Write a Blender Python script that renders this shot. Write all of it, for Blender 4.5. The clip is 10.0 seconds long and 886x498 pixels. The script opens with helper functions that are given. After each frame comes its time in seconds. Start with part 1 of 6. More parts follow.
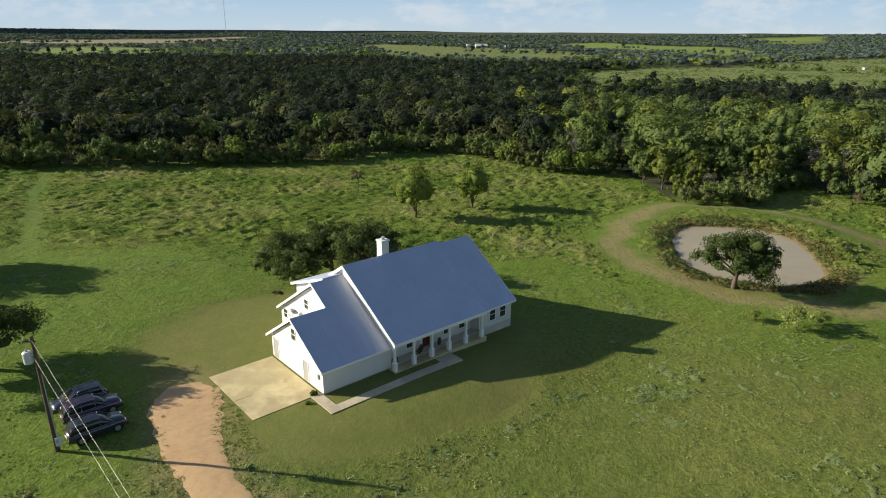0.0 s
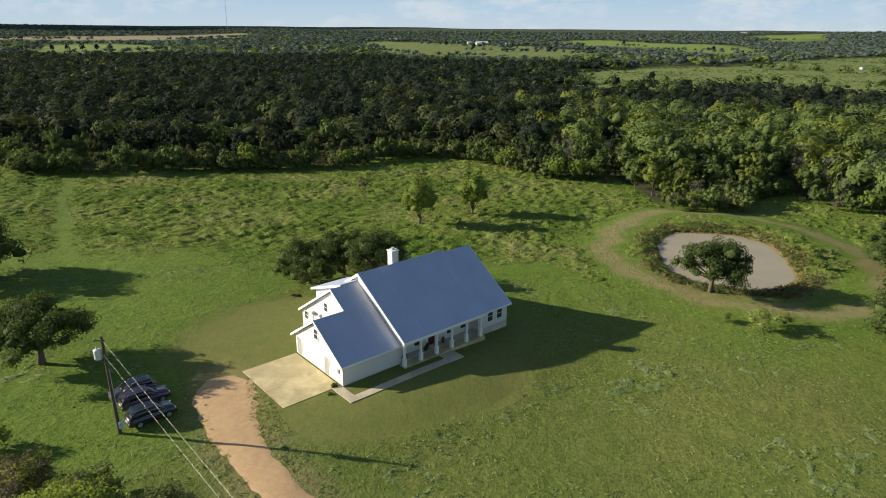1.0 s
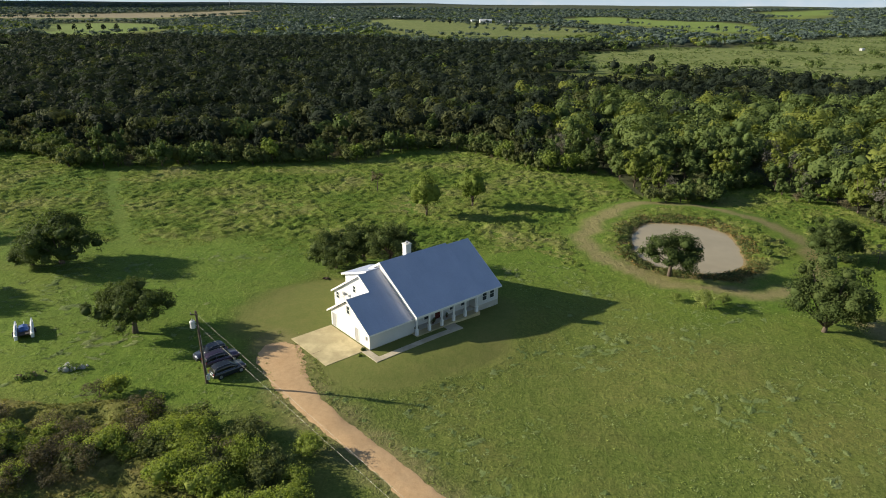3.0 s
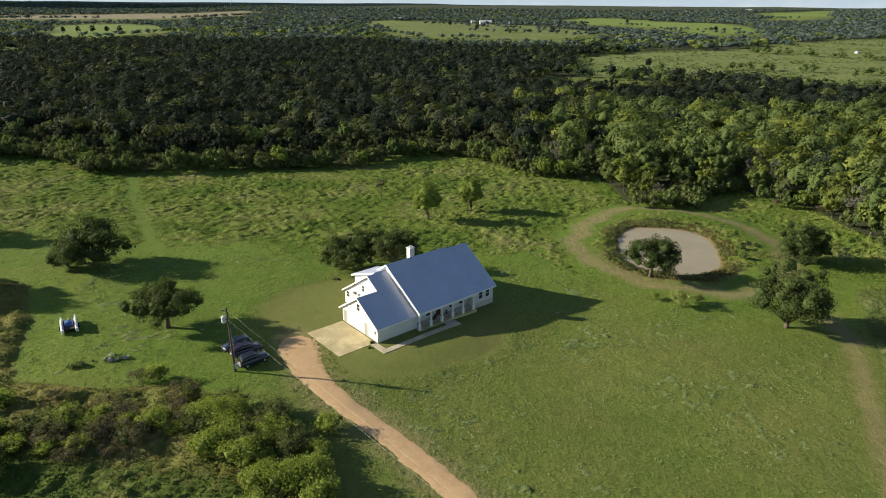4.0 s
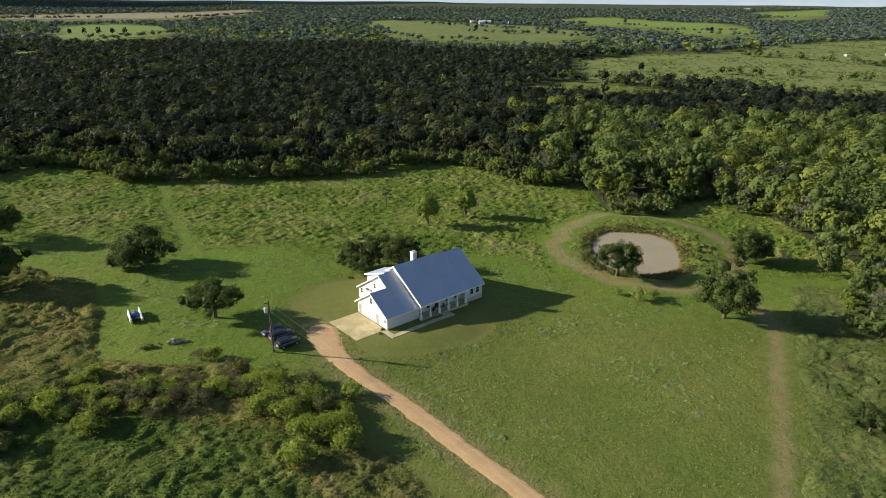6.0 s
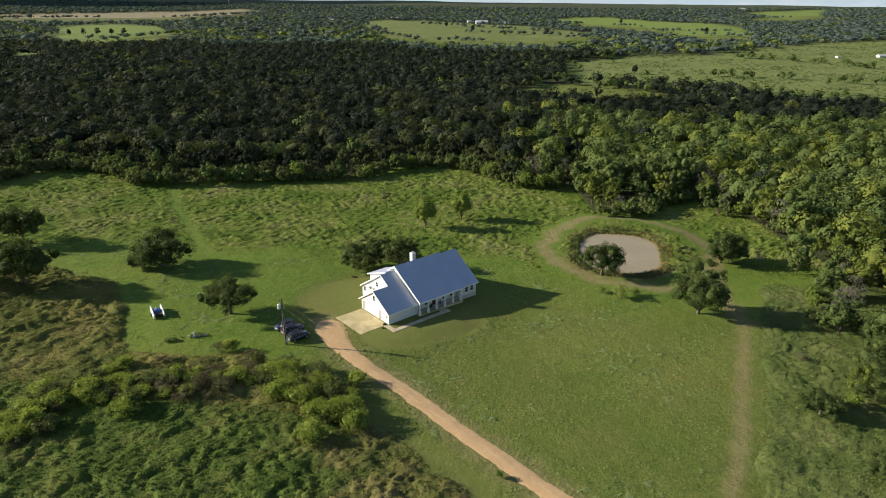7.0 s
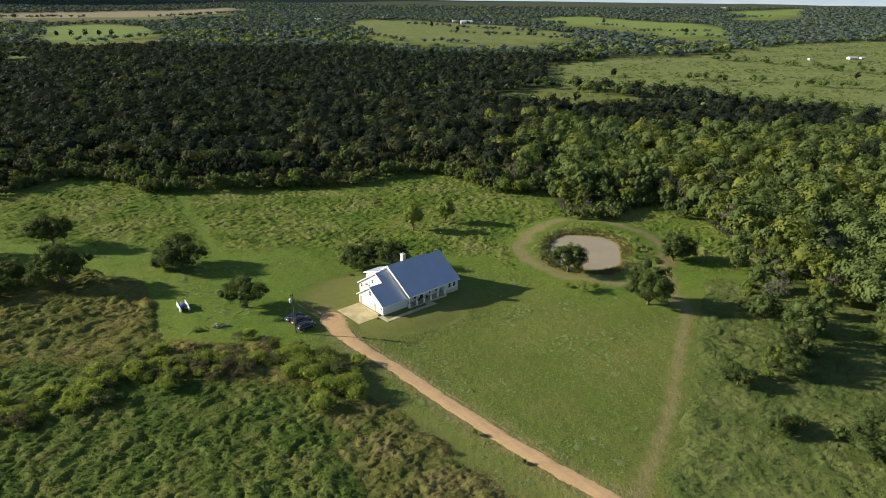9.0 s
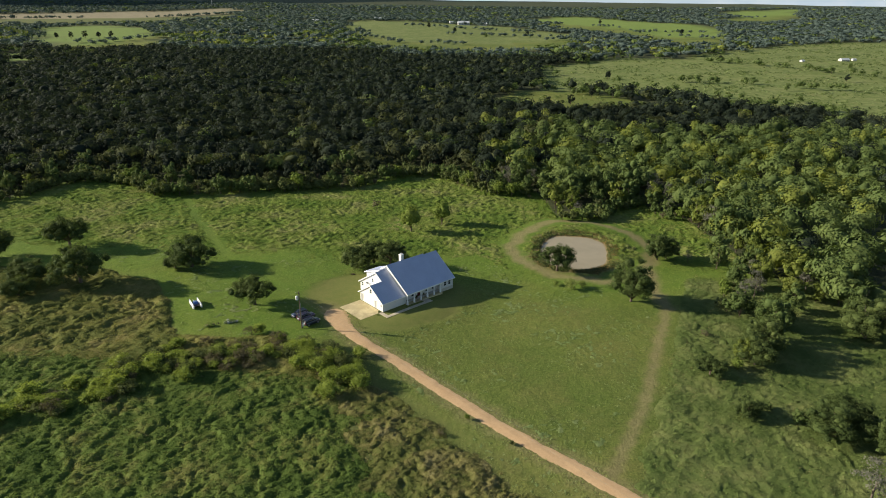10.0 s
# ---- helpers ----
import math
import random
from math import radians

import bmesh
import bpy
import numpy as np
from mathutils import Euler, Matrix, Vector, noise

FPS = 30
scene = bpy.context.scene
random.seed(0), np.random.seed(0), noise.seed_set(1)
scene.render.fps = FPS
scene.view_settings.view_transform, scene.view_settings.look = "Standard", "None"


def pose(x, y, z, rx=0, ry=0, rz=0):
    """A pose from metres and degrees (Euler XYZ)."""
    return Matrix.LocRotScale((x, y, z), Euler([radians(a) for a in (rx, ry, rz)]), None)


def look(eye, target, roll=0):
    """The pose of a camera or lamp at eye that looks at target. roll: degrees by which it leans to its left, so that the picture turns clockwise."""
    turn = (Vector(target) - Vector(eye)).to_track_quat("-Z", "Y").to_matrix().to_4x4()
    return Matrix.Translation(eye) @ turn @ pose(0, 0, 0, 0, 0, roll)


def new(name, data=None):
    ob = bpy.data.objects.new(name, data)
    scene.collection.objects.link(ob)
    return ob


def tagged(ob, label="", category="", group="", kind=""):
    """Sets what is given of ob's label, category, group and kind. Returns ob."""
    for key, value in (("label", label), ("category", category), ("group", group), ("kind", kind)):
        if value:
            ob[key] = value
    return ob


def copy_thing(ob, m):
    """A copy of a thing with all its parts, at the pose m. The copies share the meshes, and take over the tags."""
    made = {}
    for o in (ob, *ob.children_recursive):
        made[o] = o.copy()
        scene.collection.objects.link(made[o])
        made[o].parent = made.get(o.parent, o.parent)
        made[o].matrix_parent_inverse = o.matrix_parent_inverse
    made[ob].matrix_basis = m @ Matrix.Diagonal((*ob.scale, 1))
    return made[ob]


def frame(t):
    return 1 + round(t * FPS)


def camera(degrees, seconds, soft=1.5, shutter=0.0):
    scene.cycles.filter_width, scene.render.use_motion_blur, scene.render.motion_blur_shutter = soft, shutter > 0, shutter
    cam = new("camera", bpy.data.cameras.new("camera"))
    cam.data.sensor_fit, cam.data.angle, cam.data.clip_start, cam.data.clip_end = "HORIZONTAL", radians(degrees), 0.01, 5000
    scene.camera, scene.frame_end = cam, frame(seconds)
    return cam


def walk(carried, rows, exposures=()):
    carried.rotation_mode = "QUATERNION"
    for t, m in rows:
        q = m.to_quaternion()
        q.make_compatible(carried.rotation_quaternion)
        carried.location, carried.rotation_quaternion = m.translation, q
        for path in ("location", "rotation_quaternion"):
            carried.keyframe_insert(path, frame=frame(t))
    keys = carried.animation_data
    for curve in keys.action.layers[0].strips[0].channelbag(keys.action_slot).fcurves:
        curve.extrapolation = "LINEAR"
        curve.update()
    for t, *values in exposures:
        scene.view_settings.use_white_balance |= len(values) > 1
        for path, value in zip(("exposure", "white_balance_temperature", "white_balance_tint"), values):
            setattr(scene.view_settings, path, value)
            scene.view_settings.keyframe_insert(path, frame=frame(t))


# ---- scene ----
cam = camera(69.1, 10.0, soft=1.0)
PATH = [
    (0, (-0.27, 2.654, 30.913), (-0.273, 4.548, 30.271), 0.3),
    (0.5, (-0.364, -1.022, 33.088), (-0.368, 0.872, 32.444), 0.3),
    (1, (-0.634, -5.055, 35.17), (-0.638, -3.165, 34.517), 0.4),
    (1.5, (-0.747, -9.226, 37.27), (-0.753, -7.344, 36.591), 0.4),
    (2, (-0.776, -13.581, 39.368), (-0.784, -11.709, 38.663), 0.3),
    (2.5, (-0.731, -17.976, 41.554), (-0.743, -16.109, 40.837), 0.3),
    (4, (-0.622, -32.188, 48.181), (-0.636, -30.322, 47.461), 0.4),
    (4.5, (-0.582, -37.122, 50.428), (-0.594, -35.257, 49.707), 0.3),
    (5, (-0.609, -42.14, 52.968), (-0.619, -40.276, 52.241), 0.4),
    (5.5, (-0.131, -47.279, 55.202), (-0.145, -45.416, 54.475), 0.4),
    (7, (0.09, -62.542, 62.072), (0.086, -60.681, 61.34), 0.5),
    (7.5, (0.338, -67.654, 64.278), (0.344, -65.793, 63.545), 0.5),
    (8, (0.468, -72.694, 66.463), (0.486, -70.833, 65.728), 0.5),
    (8.5, (0.383, -77.82, 68.892), (0.412, -75.961, 68.155), 0.6),
    (9, (0.317, -82.776, 71.181), (0.354, -80.918, 70.441), 0.6),
    (9.5, (0.388, -87.737, 73.316), (0.43, -85.879, 72.577), 0.6),
    (10, (0.636, -92.662, 75.426), (0.68, -90.805, 74.685), 0.6),
]
walk(cam, [(t, look(eye, target, roll)) for t, eye, target, roll in PATH])


# ---- daylight ----
SUN_EL, SUN_AZ = 21.4, 173.6          # degrees; azimuth counted from +x towards +y
world = bpy.data.worlds.new("sky")
scene.world = world
world.use_nodes = True
wn = world.node_tree.nodes
sky = wn.new("ShaderNodeTexSky")
sky.sky_type = "NISHITA"
sky.sun_disc = False
sky.sun_elevation = radians(SUN_EL)
sky.sun_rotation = radians(90.0 - SUN_AZ)
sky.altitude = 120
sky.air_density, sky.dust_density, sky.ozone_density = 1.0, 0.6, 1.2
wn["Background"].inputs["Strength"].default_value = 0.066
world.node_tree.links.new(sky.outputs["Color"], wn["Background"].inputs["Color"])

sun = new("sun", bpy.data.lights.new("sun", "SUN"))
sun.data.energy, sun.data.angle, sun.data.color = 4.9, radians(0.55), (1.0, 0.91, 0.735)
sun_way = Vector((math.cos(radians(SUN_EL)) * math.cos(radians(SUN_AZ)), math.cos(radians(SUN_EL)) * math.sin(radians(SUN_AZ)), math.sin(radians(SUN_EL))))
sun.matrix_world = look(sun_way * 300, (0, 0, 0))
scene.view_settings.exposure = 0.88


# ---- materials ----
def material(name, rough=0.8, metal=0.0, spec=0.3):
    m = bpy.data.materials.new(name)
    m.use_nodes = True
    b = m.node_tree.nodes["Principled BSDF"]
    b.inputs["Roughness"].default_value = rough
    b.inputs["Metallic"].default_value = metal
    b.inputs["Specular IOR Level"].default_value = spec
    return m


def node(m, kind, **values):
    n = m.node_tree.nodes.new(kind)
    for key, value in values.items():
        n.inputs[key.replace("_", " ")].default_value = value
    return n


def wire(m, a, b):
    m.node_tree.links.new(a, b)


def where(m, scale=1.0):
    """Coordinates in metres of the thing itself."""
    c = m.node_tree.nodes.new("ShaderNodeTexCoord")
    return c.outputs["Object"]


def noise_of(m, scale, detail=3.0, rough=0.55, vector=None):
    n = node(m, "ShaderNodeTexNoise", Scale=scale, Detail=detail, Roughness=rough)
    wire(m, vector or where(m), n.inputs["Vector"])
    return n.outputs["Fac"]


def ramp(m, fac, stops):
    n = m.node_tree.nodes.new("ShaderNodeValToRGB")
    els = n.color_ramp.elements
    while len(els) < len(stops):
        els.new(0.5)
    for e, (at, col) in zip(els, stops):
        e.position, e.color = at, (*col, 1)
    wire(m, fac, n.inputs["Fac"])
    return n.outputs["Color"]


def mix(m, fac, a, b, kind="MIX"):
    n = m.node_tree.nodes.new("ShaderNodeMix")
    n.data_type, n.blend_type = "RGBA", kind
    for socket, value in ((n.inputs[0], fac), (n.inputs[6], a), (n.inputs[7], b)):
        if isinstance(value, (int, float)):
            socket.default_value = value
        elif isinstance(value, tuple):
            socket.default_value = (*value, 1)
        else:
            wire(m, value, socket)
    return n.outputs[2]


def math_of(m, op, a, b=0.0):
    n = m.node_tree.nodes.new("ShaderNodeMath")
    n.operation = op
    for socket, value in zip(n.inputs, (a, b)):
        if isinstance(value, (int, float)):
            socket.default_value = value
        else:
            wire(m, value, socket)
    return n.outputs[0]


def bump(m, height, strength, distance):
    n = node(m, "ShaderNodeBump", Strength=strength, Distance=distance)
    wire(m, height, n.inputs["Height"])
    wire(m, n.outputs["Normal"], m.node_tree.nodes["Principled BSDF"].inputs["Normal"])


def base(m, colour):
    wire(m, colour, m.node_tree.nodes["Principled BSDF"].inputs["Base Color"])


def plain(name, colour, rough=0.6, metal=0.0, vary=0.12, scale=3.0, spec=0.3, grain=0.0):
    """A surface with slight uneven tone at two scales and an optional fine relief."""
    m = material(name, rough, metal, spec)
    dark = tuple(c * (1 - vary) for c in colour)
    light = tuple(min(1, c * (1 + vary)) for c in colour)
    a = ramp(m, noise_of(m, scale, 4), [(0.3, dark), (0.7, light)])
    b = mix(m, 0.35, a, ramp(m, noise_of(m, scale * 9, 2), [(0.3, dark), (0.7, light)]))
    base(m, b)
    if grain:
        bump(m, noise_of(m, scale * 14, 3), 0.4, grain)
    return m


def leaves(name, stops, shine=0.12, through_light=0.25, single=0.42):
    """Foliage: each leaf clump has a tone of its own, each plant a drift of its own."""
    m = material(name, 0.75, 0.0, shine)
    nt = m.node_tree
    geo = nt.nodes.new("ShaderNodeNewGeometry")
    info = nt.nodes.new("ShaderNodeObjectInfo")
    big = noise_of(m, 0.09, 3, 0.6)
    f = math_of(m, "MULTIPLY", geo.outputs["Random Per Island"], single)
    f = math_of(m, "ADD", f, math_of(m, "MULTIPLY", info.outputs["Random"], 0.22))
    f = math_of(m, "ADD", f, math_of(m, "MULTIPLY", big, 0.84 - single))
    fine = noise_of(m, 1.1, 5, 0.75)
    f = math_of(m, "ADD", f, math_of(m, "MULTIPLY", math_of(m, "SUBTRACT", fine, 0.5), 0.45))
    col = ramp(m, f, stops)
    base(m, col)
    bump(m, fine, 0.6, 0.35)
    b = nt.nodes["Principled BSDF"]
    tr = nt.nodes.new("ShaderNodeBsdfTranslucent")
    wire(m, mix(m, 1.0, col, (1.0, 1.0, 0.55), "MULTIPLY"), tr.inputs["Color"])
    ms = nt.nodes.new("ShaderNodeMixShader")
    ms.inputs["Fac"].default_value = through_light
    wire(m, b.outputs["BSDF"], ms.inputs[1])
    wire(m, tr.outputs["BSDF"], ms.inputs[2])
    wire(m, ms.outputs["Shader"], nt.nodes["Material Output"].inputs["Surface"])
    return m


LEAF_OAK = leaves("oak_leaves", [(0.1, (0.040, 0.064, 0.020)), (0.5, (0.075, 0.105, 0.032)), (0.95, (0.130, 0.158, 0.050))], 0.12, 0.32, 0.3)
# leaf colour lowered to put a cloud's shade on the western woods
LEAF_SHADED = leaves("cloud_shaded_leaves", [(0.1, (0.020, 0.029, 0.021)), (0.5, (0.026, 0.037, 0.025)), (0.95, (0.038, 0.050, 0.031))], 0.08, 0.35, 0.2)
LEAF_MID = leaves("elm_leaves", [(0.1, (0.057, 0.087, 0.028)), (0.5, (0.094, 0.133, 0.041)), (0.95, (0.165, 0.200, 0.061))], 0.1, 0.3, 0.22)
LEAF_LIGHT = leaves("young_leaves", [(0.1, (0.075, 0.115, 0.022)), (0.5, (0.135, 0.185, 0.036)), (0.95, (0.215, 0.250, 0.058))], 0.1, 0.3, 0.2)
LEAF_DRY = leaves("dry_leaves", [(0.1, (0.06, 0.055, 0.03)), (0.5, (0.12, 0.105, 0.06)), (0.95, (0.22, 0.19, 0.12))])
LEAF_GREY = leaves("grey_twigs", [(0.1, (0.085, 0.085, 0.068)), (0.5, (0.15, 0.145, 0.118)), (0.95, (0.23, 0.215, 0.18))])
LEAF_WEED = leaves("weed_leaves", [(0.1, (0.085, 0.145, 0.036)), (0.5, (0.160, 0.235, 0.062)), (0.95, (0.270, 0.325, 0.110))], 0.1, 0.35, 0.26)
LEAF_GRASS = leaves("grass_blades", [(0.1, (0.14, 0.195, 0.042)), (0.5, (0.225, 0.275, 0.075)), (0.95, (0.330, 0.345, 0.135))], 0.1, 0.35, 0.26)
LEAF_FORB = leaves("grey_green_forbs", [(0.1, (0.138, 0.198, 0.070)), (0.5, (0.216, 0.274, 0.108)), (0.95, (0.324, 0.366, 0.176))], 0.1, 0.35, 0.26)
LEAF_OLIVE = leaves("olive_leaves", [(0.1, (0.060, 0.080, 0.026)), (0.5, (0.115, 0.138, 0.048)), (0.95, (0.190, 0.210, 0.080))], 0.1, 0.32)
LEAF_FEATHER = leaves("feathery_leaves", [(0.1, (0.146, 0.198, 0.041)), (0.5, (0.237, 0.297, 0.065)), (0.95, (0.327, 0.370, 0.096))], 0.1, 0.5, 0.3)
LEAF_STRAW = leaves("straw_grass", [(0.1, (0.12, 0.12, 0.045)), (0.5, (0.20, 0.18, 0.075)), (0.95, (0.30, 0.26, 0.12))])
LEAF_REED = leaves("reed_blades", [(0.1, (0.135, 0.091, 0.036)), (0.5, (0.255, 0.182, 0.060)), (0.95, (0.420, 0.273, 0.108))])
# bluish haze of distance is mixed into this leaf colour
LEAF_FAR = leaves("hazed_far_leaves", [(0.1, (0.046, 0.070, 0.064)), (0.5, (0.070, 0.098, 0.087)), (0.95, (0.102, 0.135, 0.112))])


def herbs(name, stops, drift=0.12, through_light=0.3):
    """Weeds and grass grown together: drifts of several metres, clumps of half a metre, fine leaf grain."""
    m = material(name, 0.85, 0.0, 0.08)
    nt = m.node_tree
    geo = nt.nodes.new("ShaderNodeNewGeometry")
    a, b, c = noise_of(m, drift, 4, 0.6), noise_of(m, 0.75, 4, 0.65), noise_of(m, 4.0, 4, 0.75)
    f = math_of(m, "ADD", math_of(m, "MULTIPLY", a, 1.7), math_of(m, "MULTIPLY", b, 0.7))
    f = math_of(m, "ADD", f, math_of(m, "MULTIPLY", c, 0.45))
    f = math_of(m, "ADD", f, math_of(m, "MULTIPLY", geo.outputs["Random Per Island"], 0.2))
    f = math_of(m, "SUBTRACT", f, 1.025)
    col = ramp(m, f, stops)
    base(m, col)
    bump(m, math_of(m, "ADD", math_of(m, "MULTIPLY", b, 0.6), c), 0.7, 0.22)
    tr = nt.nodes.new("ShaderNodeBsdfTranslucent")
    wire(m, mix(m, 1.0, col, (1.0, 1.0, 0.55), "MULTIPLY"), tr.inputs["Color"])
    ms = nt.nodes.new("ShaderNodeMixShader")
    ms.inputs["Fac"].default_value = through_light
    wire(m, nt.nodes["Principled BSDF"].outputs["BSDF"], ms.inputs[1])
    wire(m, tr.outputs["BSDF"], ms.inputs[2])
    wire(m, ms.outputs["Shader"], nt.nodes["Material Output"].inputs["Surface"])
    return m


HERB_RANK = herbs("rank_weeds", [(0.15, (0.072, 0.118, 0.025)), (0.45, (0.122, 0.174, 0.039)), (0.65, (0.165, 0.193, 0.052)), (0.95, (0.250, 0.231, 0.075))])
HERB_OLIVE = herbs("olive_weeds", [(0.15, (0.090, 0.115, 0.030)), (0.45, (0.147, 0.160, 0.046)), (0.7, (0.211, 0.192, 0.071)), (0.95, (0.307, 0.269, 0.127))])
HERB_BUFF = herbs("seeding_weeds", [(0.15, (0.103, 0.124, 0.033)), (0.45, (0.181, 0.189, 0.053)), (0.7, (0.248, 0.224, 0.077)), (0.95, (0.339, 0.283, 0.121))])
HERB_BACK = herbs("back_field_weeds", [(0.15, (0.103, 0.168, 0.029)), (0.42, (0.174, 0.230, 0.046)), (0.66, (0.241, 0.260, 0.081)), (0.98, (0.319, 0.293, 0.143))], 0.055)
HERB_EAST = herbs("pale_weeds", [(0.15, (0.095, 0.138, 0.036)), (0.5, (0.146, 0.187, 0.056)), (0.95, (0.230, 0.248, 0.090))])
HERB_FORB = herbs("pasture_forbs", [(0.15, (0.138, 0.194, 0.065)), (0.5, (0.194, 0.250, 0.091)), (0.95, (0.288, 0.319, 0.143))])
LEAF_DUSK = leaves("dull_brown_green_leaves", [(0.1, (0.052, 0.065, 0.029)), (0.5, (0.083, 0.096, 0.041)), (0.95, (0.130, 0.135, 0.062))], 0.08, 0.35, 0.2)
LEAF_YELLOW = leaves("yellowing_leaves", [(0.1, (0.082, 0.113, 0.024)), (0.5, (0.140, 0.176, 0.037)), (0.95, (0.234, 0.249, 0.061))], 0.1, 0.35, 0.2)
BARK = plain("bark", (0.11, 0.085, 0.065), 0.95, vary=0.35, scale=2.0, grain=0.05)


# ---- mesh helpers ----
def part(name, bm, mat, parent=None, label="", smooth=False):
    me = bpy.data.meshes.new(name)
    bm.normal_update()
    bm.to_mesh(me)
    bm.free()
    me.materials.append(mat)
    if smooth:
        for p in me.polygons:
            p.use_smooth = True
    ob = new(name, me)
    if parent:
        ob.parent = parent
    if label:
        ob["label"] = label
    return ob


def thing(name, m, label, category, group="", kind=""):
    ob = new(name)
    ob.matrix_world = m
    return tagged(ob, label, category, group, kind)


def box(bm, x0, y0, z0, x1, y1, z1, bevel=0.0):
    r = bmesh.ops.create_cube(bm, size=1.0)
    bmesh.ops.scale(bm, vec=(x1 - x0, y1 - y0, z1 - z0), verts=r["verts"])
    bmesh.ops.translate(bm, vec=((x0 + x1) / 2, (y0 + y1) / 2, (z0 + z1) / 2), verts=r["verts"])
    if bevel:
        edges = list({e for v in r["verts"] for e in v.link_edges})
        bmesh.ops.bevel(bm, geom=edges, offset=bevel, segments=2, affect="EDGES", profile=0.7)
    return bm


def boxed(*a, bevel=0.0):
    return box(bmesh.new(), *a, bevel=bevel)


def prism(bm, outline, axis, lo, hi):
    """A solid with a flat outline (pairs), pushed along an axis from lo to hi."""
    def put(a, b, c):
        return {"x": (c, a, b), "y": (a, c, b), "z": (a, b, c)}[axis]
    low = [bm.verts.new(put(a, b, lo)) for a, b in outline]
    top = [bm.verts.new(put(a, b, hi)) for a, b in outline]
    n = len(outline)
    bm.faces.new(low)
    bm.faces.new(top[::-1])
    for i in range(n):
        bm.faces.new((low[i], top[i], top[(i + 1) % n], low[(i + 1) % n]))
    bmesh.ops.recalc_face_normals(bm, faces=bm.faces)
    return bm


def tube(bm, points, radii, sides=7, cap=True):
    """A tapered pipe through points."""
    rings = []
    pts = [Vector(p) for p in points]
    for i, p in enumerate(pts):
        d = (pts[min(i + 1, len(pts) - 1)] - pts[max(i - 1, 0)]).normalized()
        a = d.cross(Vector((0.31, 0.95, 0.07))).normalized()
        b = d.cross(a)
        r = radii[i]
        rings.append([bm.verts.new(p + a * (r * math.cos(k * math.tau / sides)) + b * (r * math.sin(k * math.tau / sides))) for k in range(sides)])
    for lo, hi in zip(rings, rings[1:]):
        for k in range(sides):
            bm.faces.new((lo[k], lo[(k + 1) % sides], hi[(k + 1) % sides], hi[k]))
    if cap:
        bm.faces.new(rings[0][::-1])
        bm.faces.new(rings[-1])
    return bm


def drum(bm, centre, axis, radius, length, sides=16, bevel=0.0):
    c, d = Vector(centre), Vector(axis).normalized()
    p = [c - d * length / 2, c + d * length / 2]
    if bevel:
        return tube(bm, [p[0], p[0] + d * bevel, p[1] - d * bevel, p[1]], [radius - bevel, radius, radius, radius - bevel], sides)
    return tube(bm, p, [radius, radius], sides)


def leaf_mesh(name, leaf, mat, cores=None):
    """One mesh of loose flat leaves (places, corners, 3), with the dense inner masses (corners, triangles) if there are any."""
    k = np.shape(leaf)[1]
    v = np.ascontiguousarray(leaf, dtype=np.float32).reshape(-1, 3)
    n = len(v) // k
    loops, starts = np.arange(k * n, dtype=np.int32), np.arange(0, k * n, k, dtype=np.int32)
    if cores is not None:
        cv, cf = cores
        loops = np.concatenate([loops, (np.asarray(cf).ravel() + len(v)).astype(np.int32)])
        starts = np.concatenate([starts, np.arange(k * n, k * n + np.size(cf), 3, dtype=np.int32)])
        v = np.concatenate([v, np.asarray(cv, dtype=np.float32).reshape(-1, 3)])
    me = bpy.data.meshes.new(name)
    me.vertices.add(len(v))
    me.vertices.foreach_set("co", v.ravel())
    me.loops.add(len(loops))
    me.loops.foreach_set("vertex_index", loops)
    me.polygons.add(len(starts))
    me.polygons.foreach_set("loop_start", starts)
    me.polygons.foreach_set("use_smooth", np.arange(len(starts)) >= n)
    me.update(calc_edges=True)
    me.materials.append(mat)
    return me


def ball(level):
    """Corners and triangles of a ball of radius 1."""
    bm = bmesh.new()
    bmesh.ops.create_icosphere(bm, subdivisions=level, radius=1.0)
    v = np.array([p.co[:] for p in bm.verts])
    f = np.array([[p.index for p in q.verts] for q in bm.faces])
    bm.free()
    return v, f


BALL1, BALL2 = ball(1), ball(2)


def unit(a):
    return a / np.maximum(np.linalg.norm(a, axis=-1, keepdims=True), 1e-9)


def leaf_cards(rng, at, facing, size, slim=0.62):
    """Three-cornered leaf clumps at places, facing about the given way."""
    t1 = unit(np.cross(facing, rng.normal(size=at.shape)))
    t2 = np.cross(facing, t1)
    s = size[:, None]
    return np.stack([at + t1 * s * 1.15, at - t1 * s * 0.6 + t2 * s * slim * 1.1, at - t1 * s * 0.6 - t2 * s * slim * 1.1], axis=1)


def crown_points(rng, lobes, count, fill=0.25, jitter=0.5):
    """Places and facings of leaf clumps spread over the skins of several round lobes (x, y, z, r, flatness)."""
    lobes = np.asarray(lobes, dtype=float)
    w = lobes[:, 3] ** 2
    k = rng.choice(len(lobes), size=count, p=w / w.sum())
    d = unit(rng.normal(size=(count, 3)))
    d[:, 2] = np.where(d[:, 2] < -0.65, -d[:, 2], d[:, 2])
    r = np.where(rng.random(count) < fill, rng.uniform(0.45, 0.85, count), rng.uniform(0.84, 1.08, count))
    off = d * (lobes[k, 3] * r)[:, None]
    off[:, 2] *= lobes[k, 4]
    at = lobes[k, :3] + off
    mid = np.average(lobes[:, :3], axis=0, weights=w)
    return at, unit(0.8 * d + 0.45 * unit(at - mid) + rng.normal(size=d.shape) * jitter * 0.6)


# ---- the lie of the land ----
HX, HY, HA = -11.0, 53.3, radians(41.0)     # the house's near corner and the way its front runs
CU, SU = math.cos(HA), math.sin(HA)
WATER_Z = -2.75


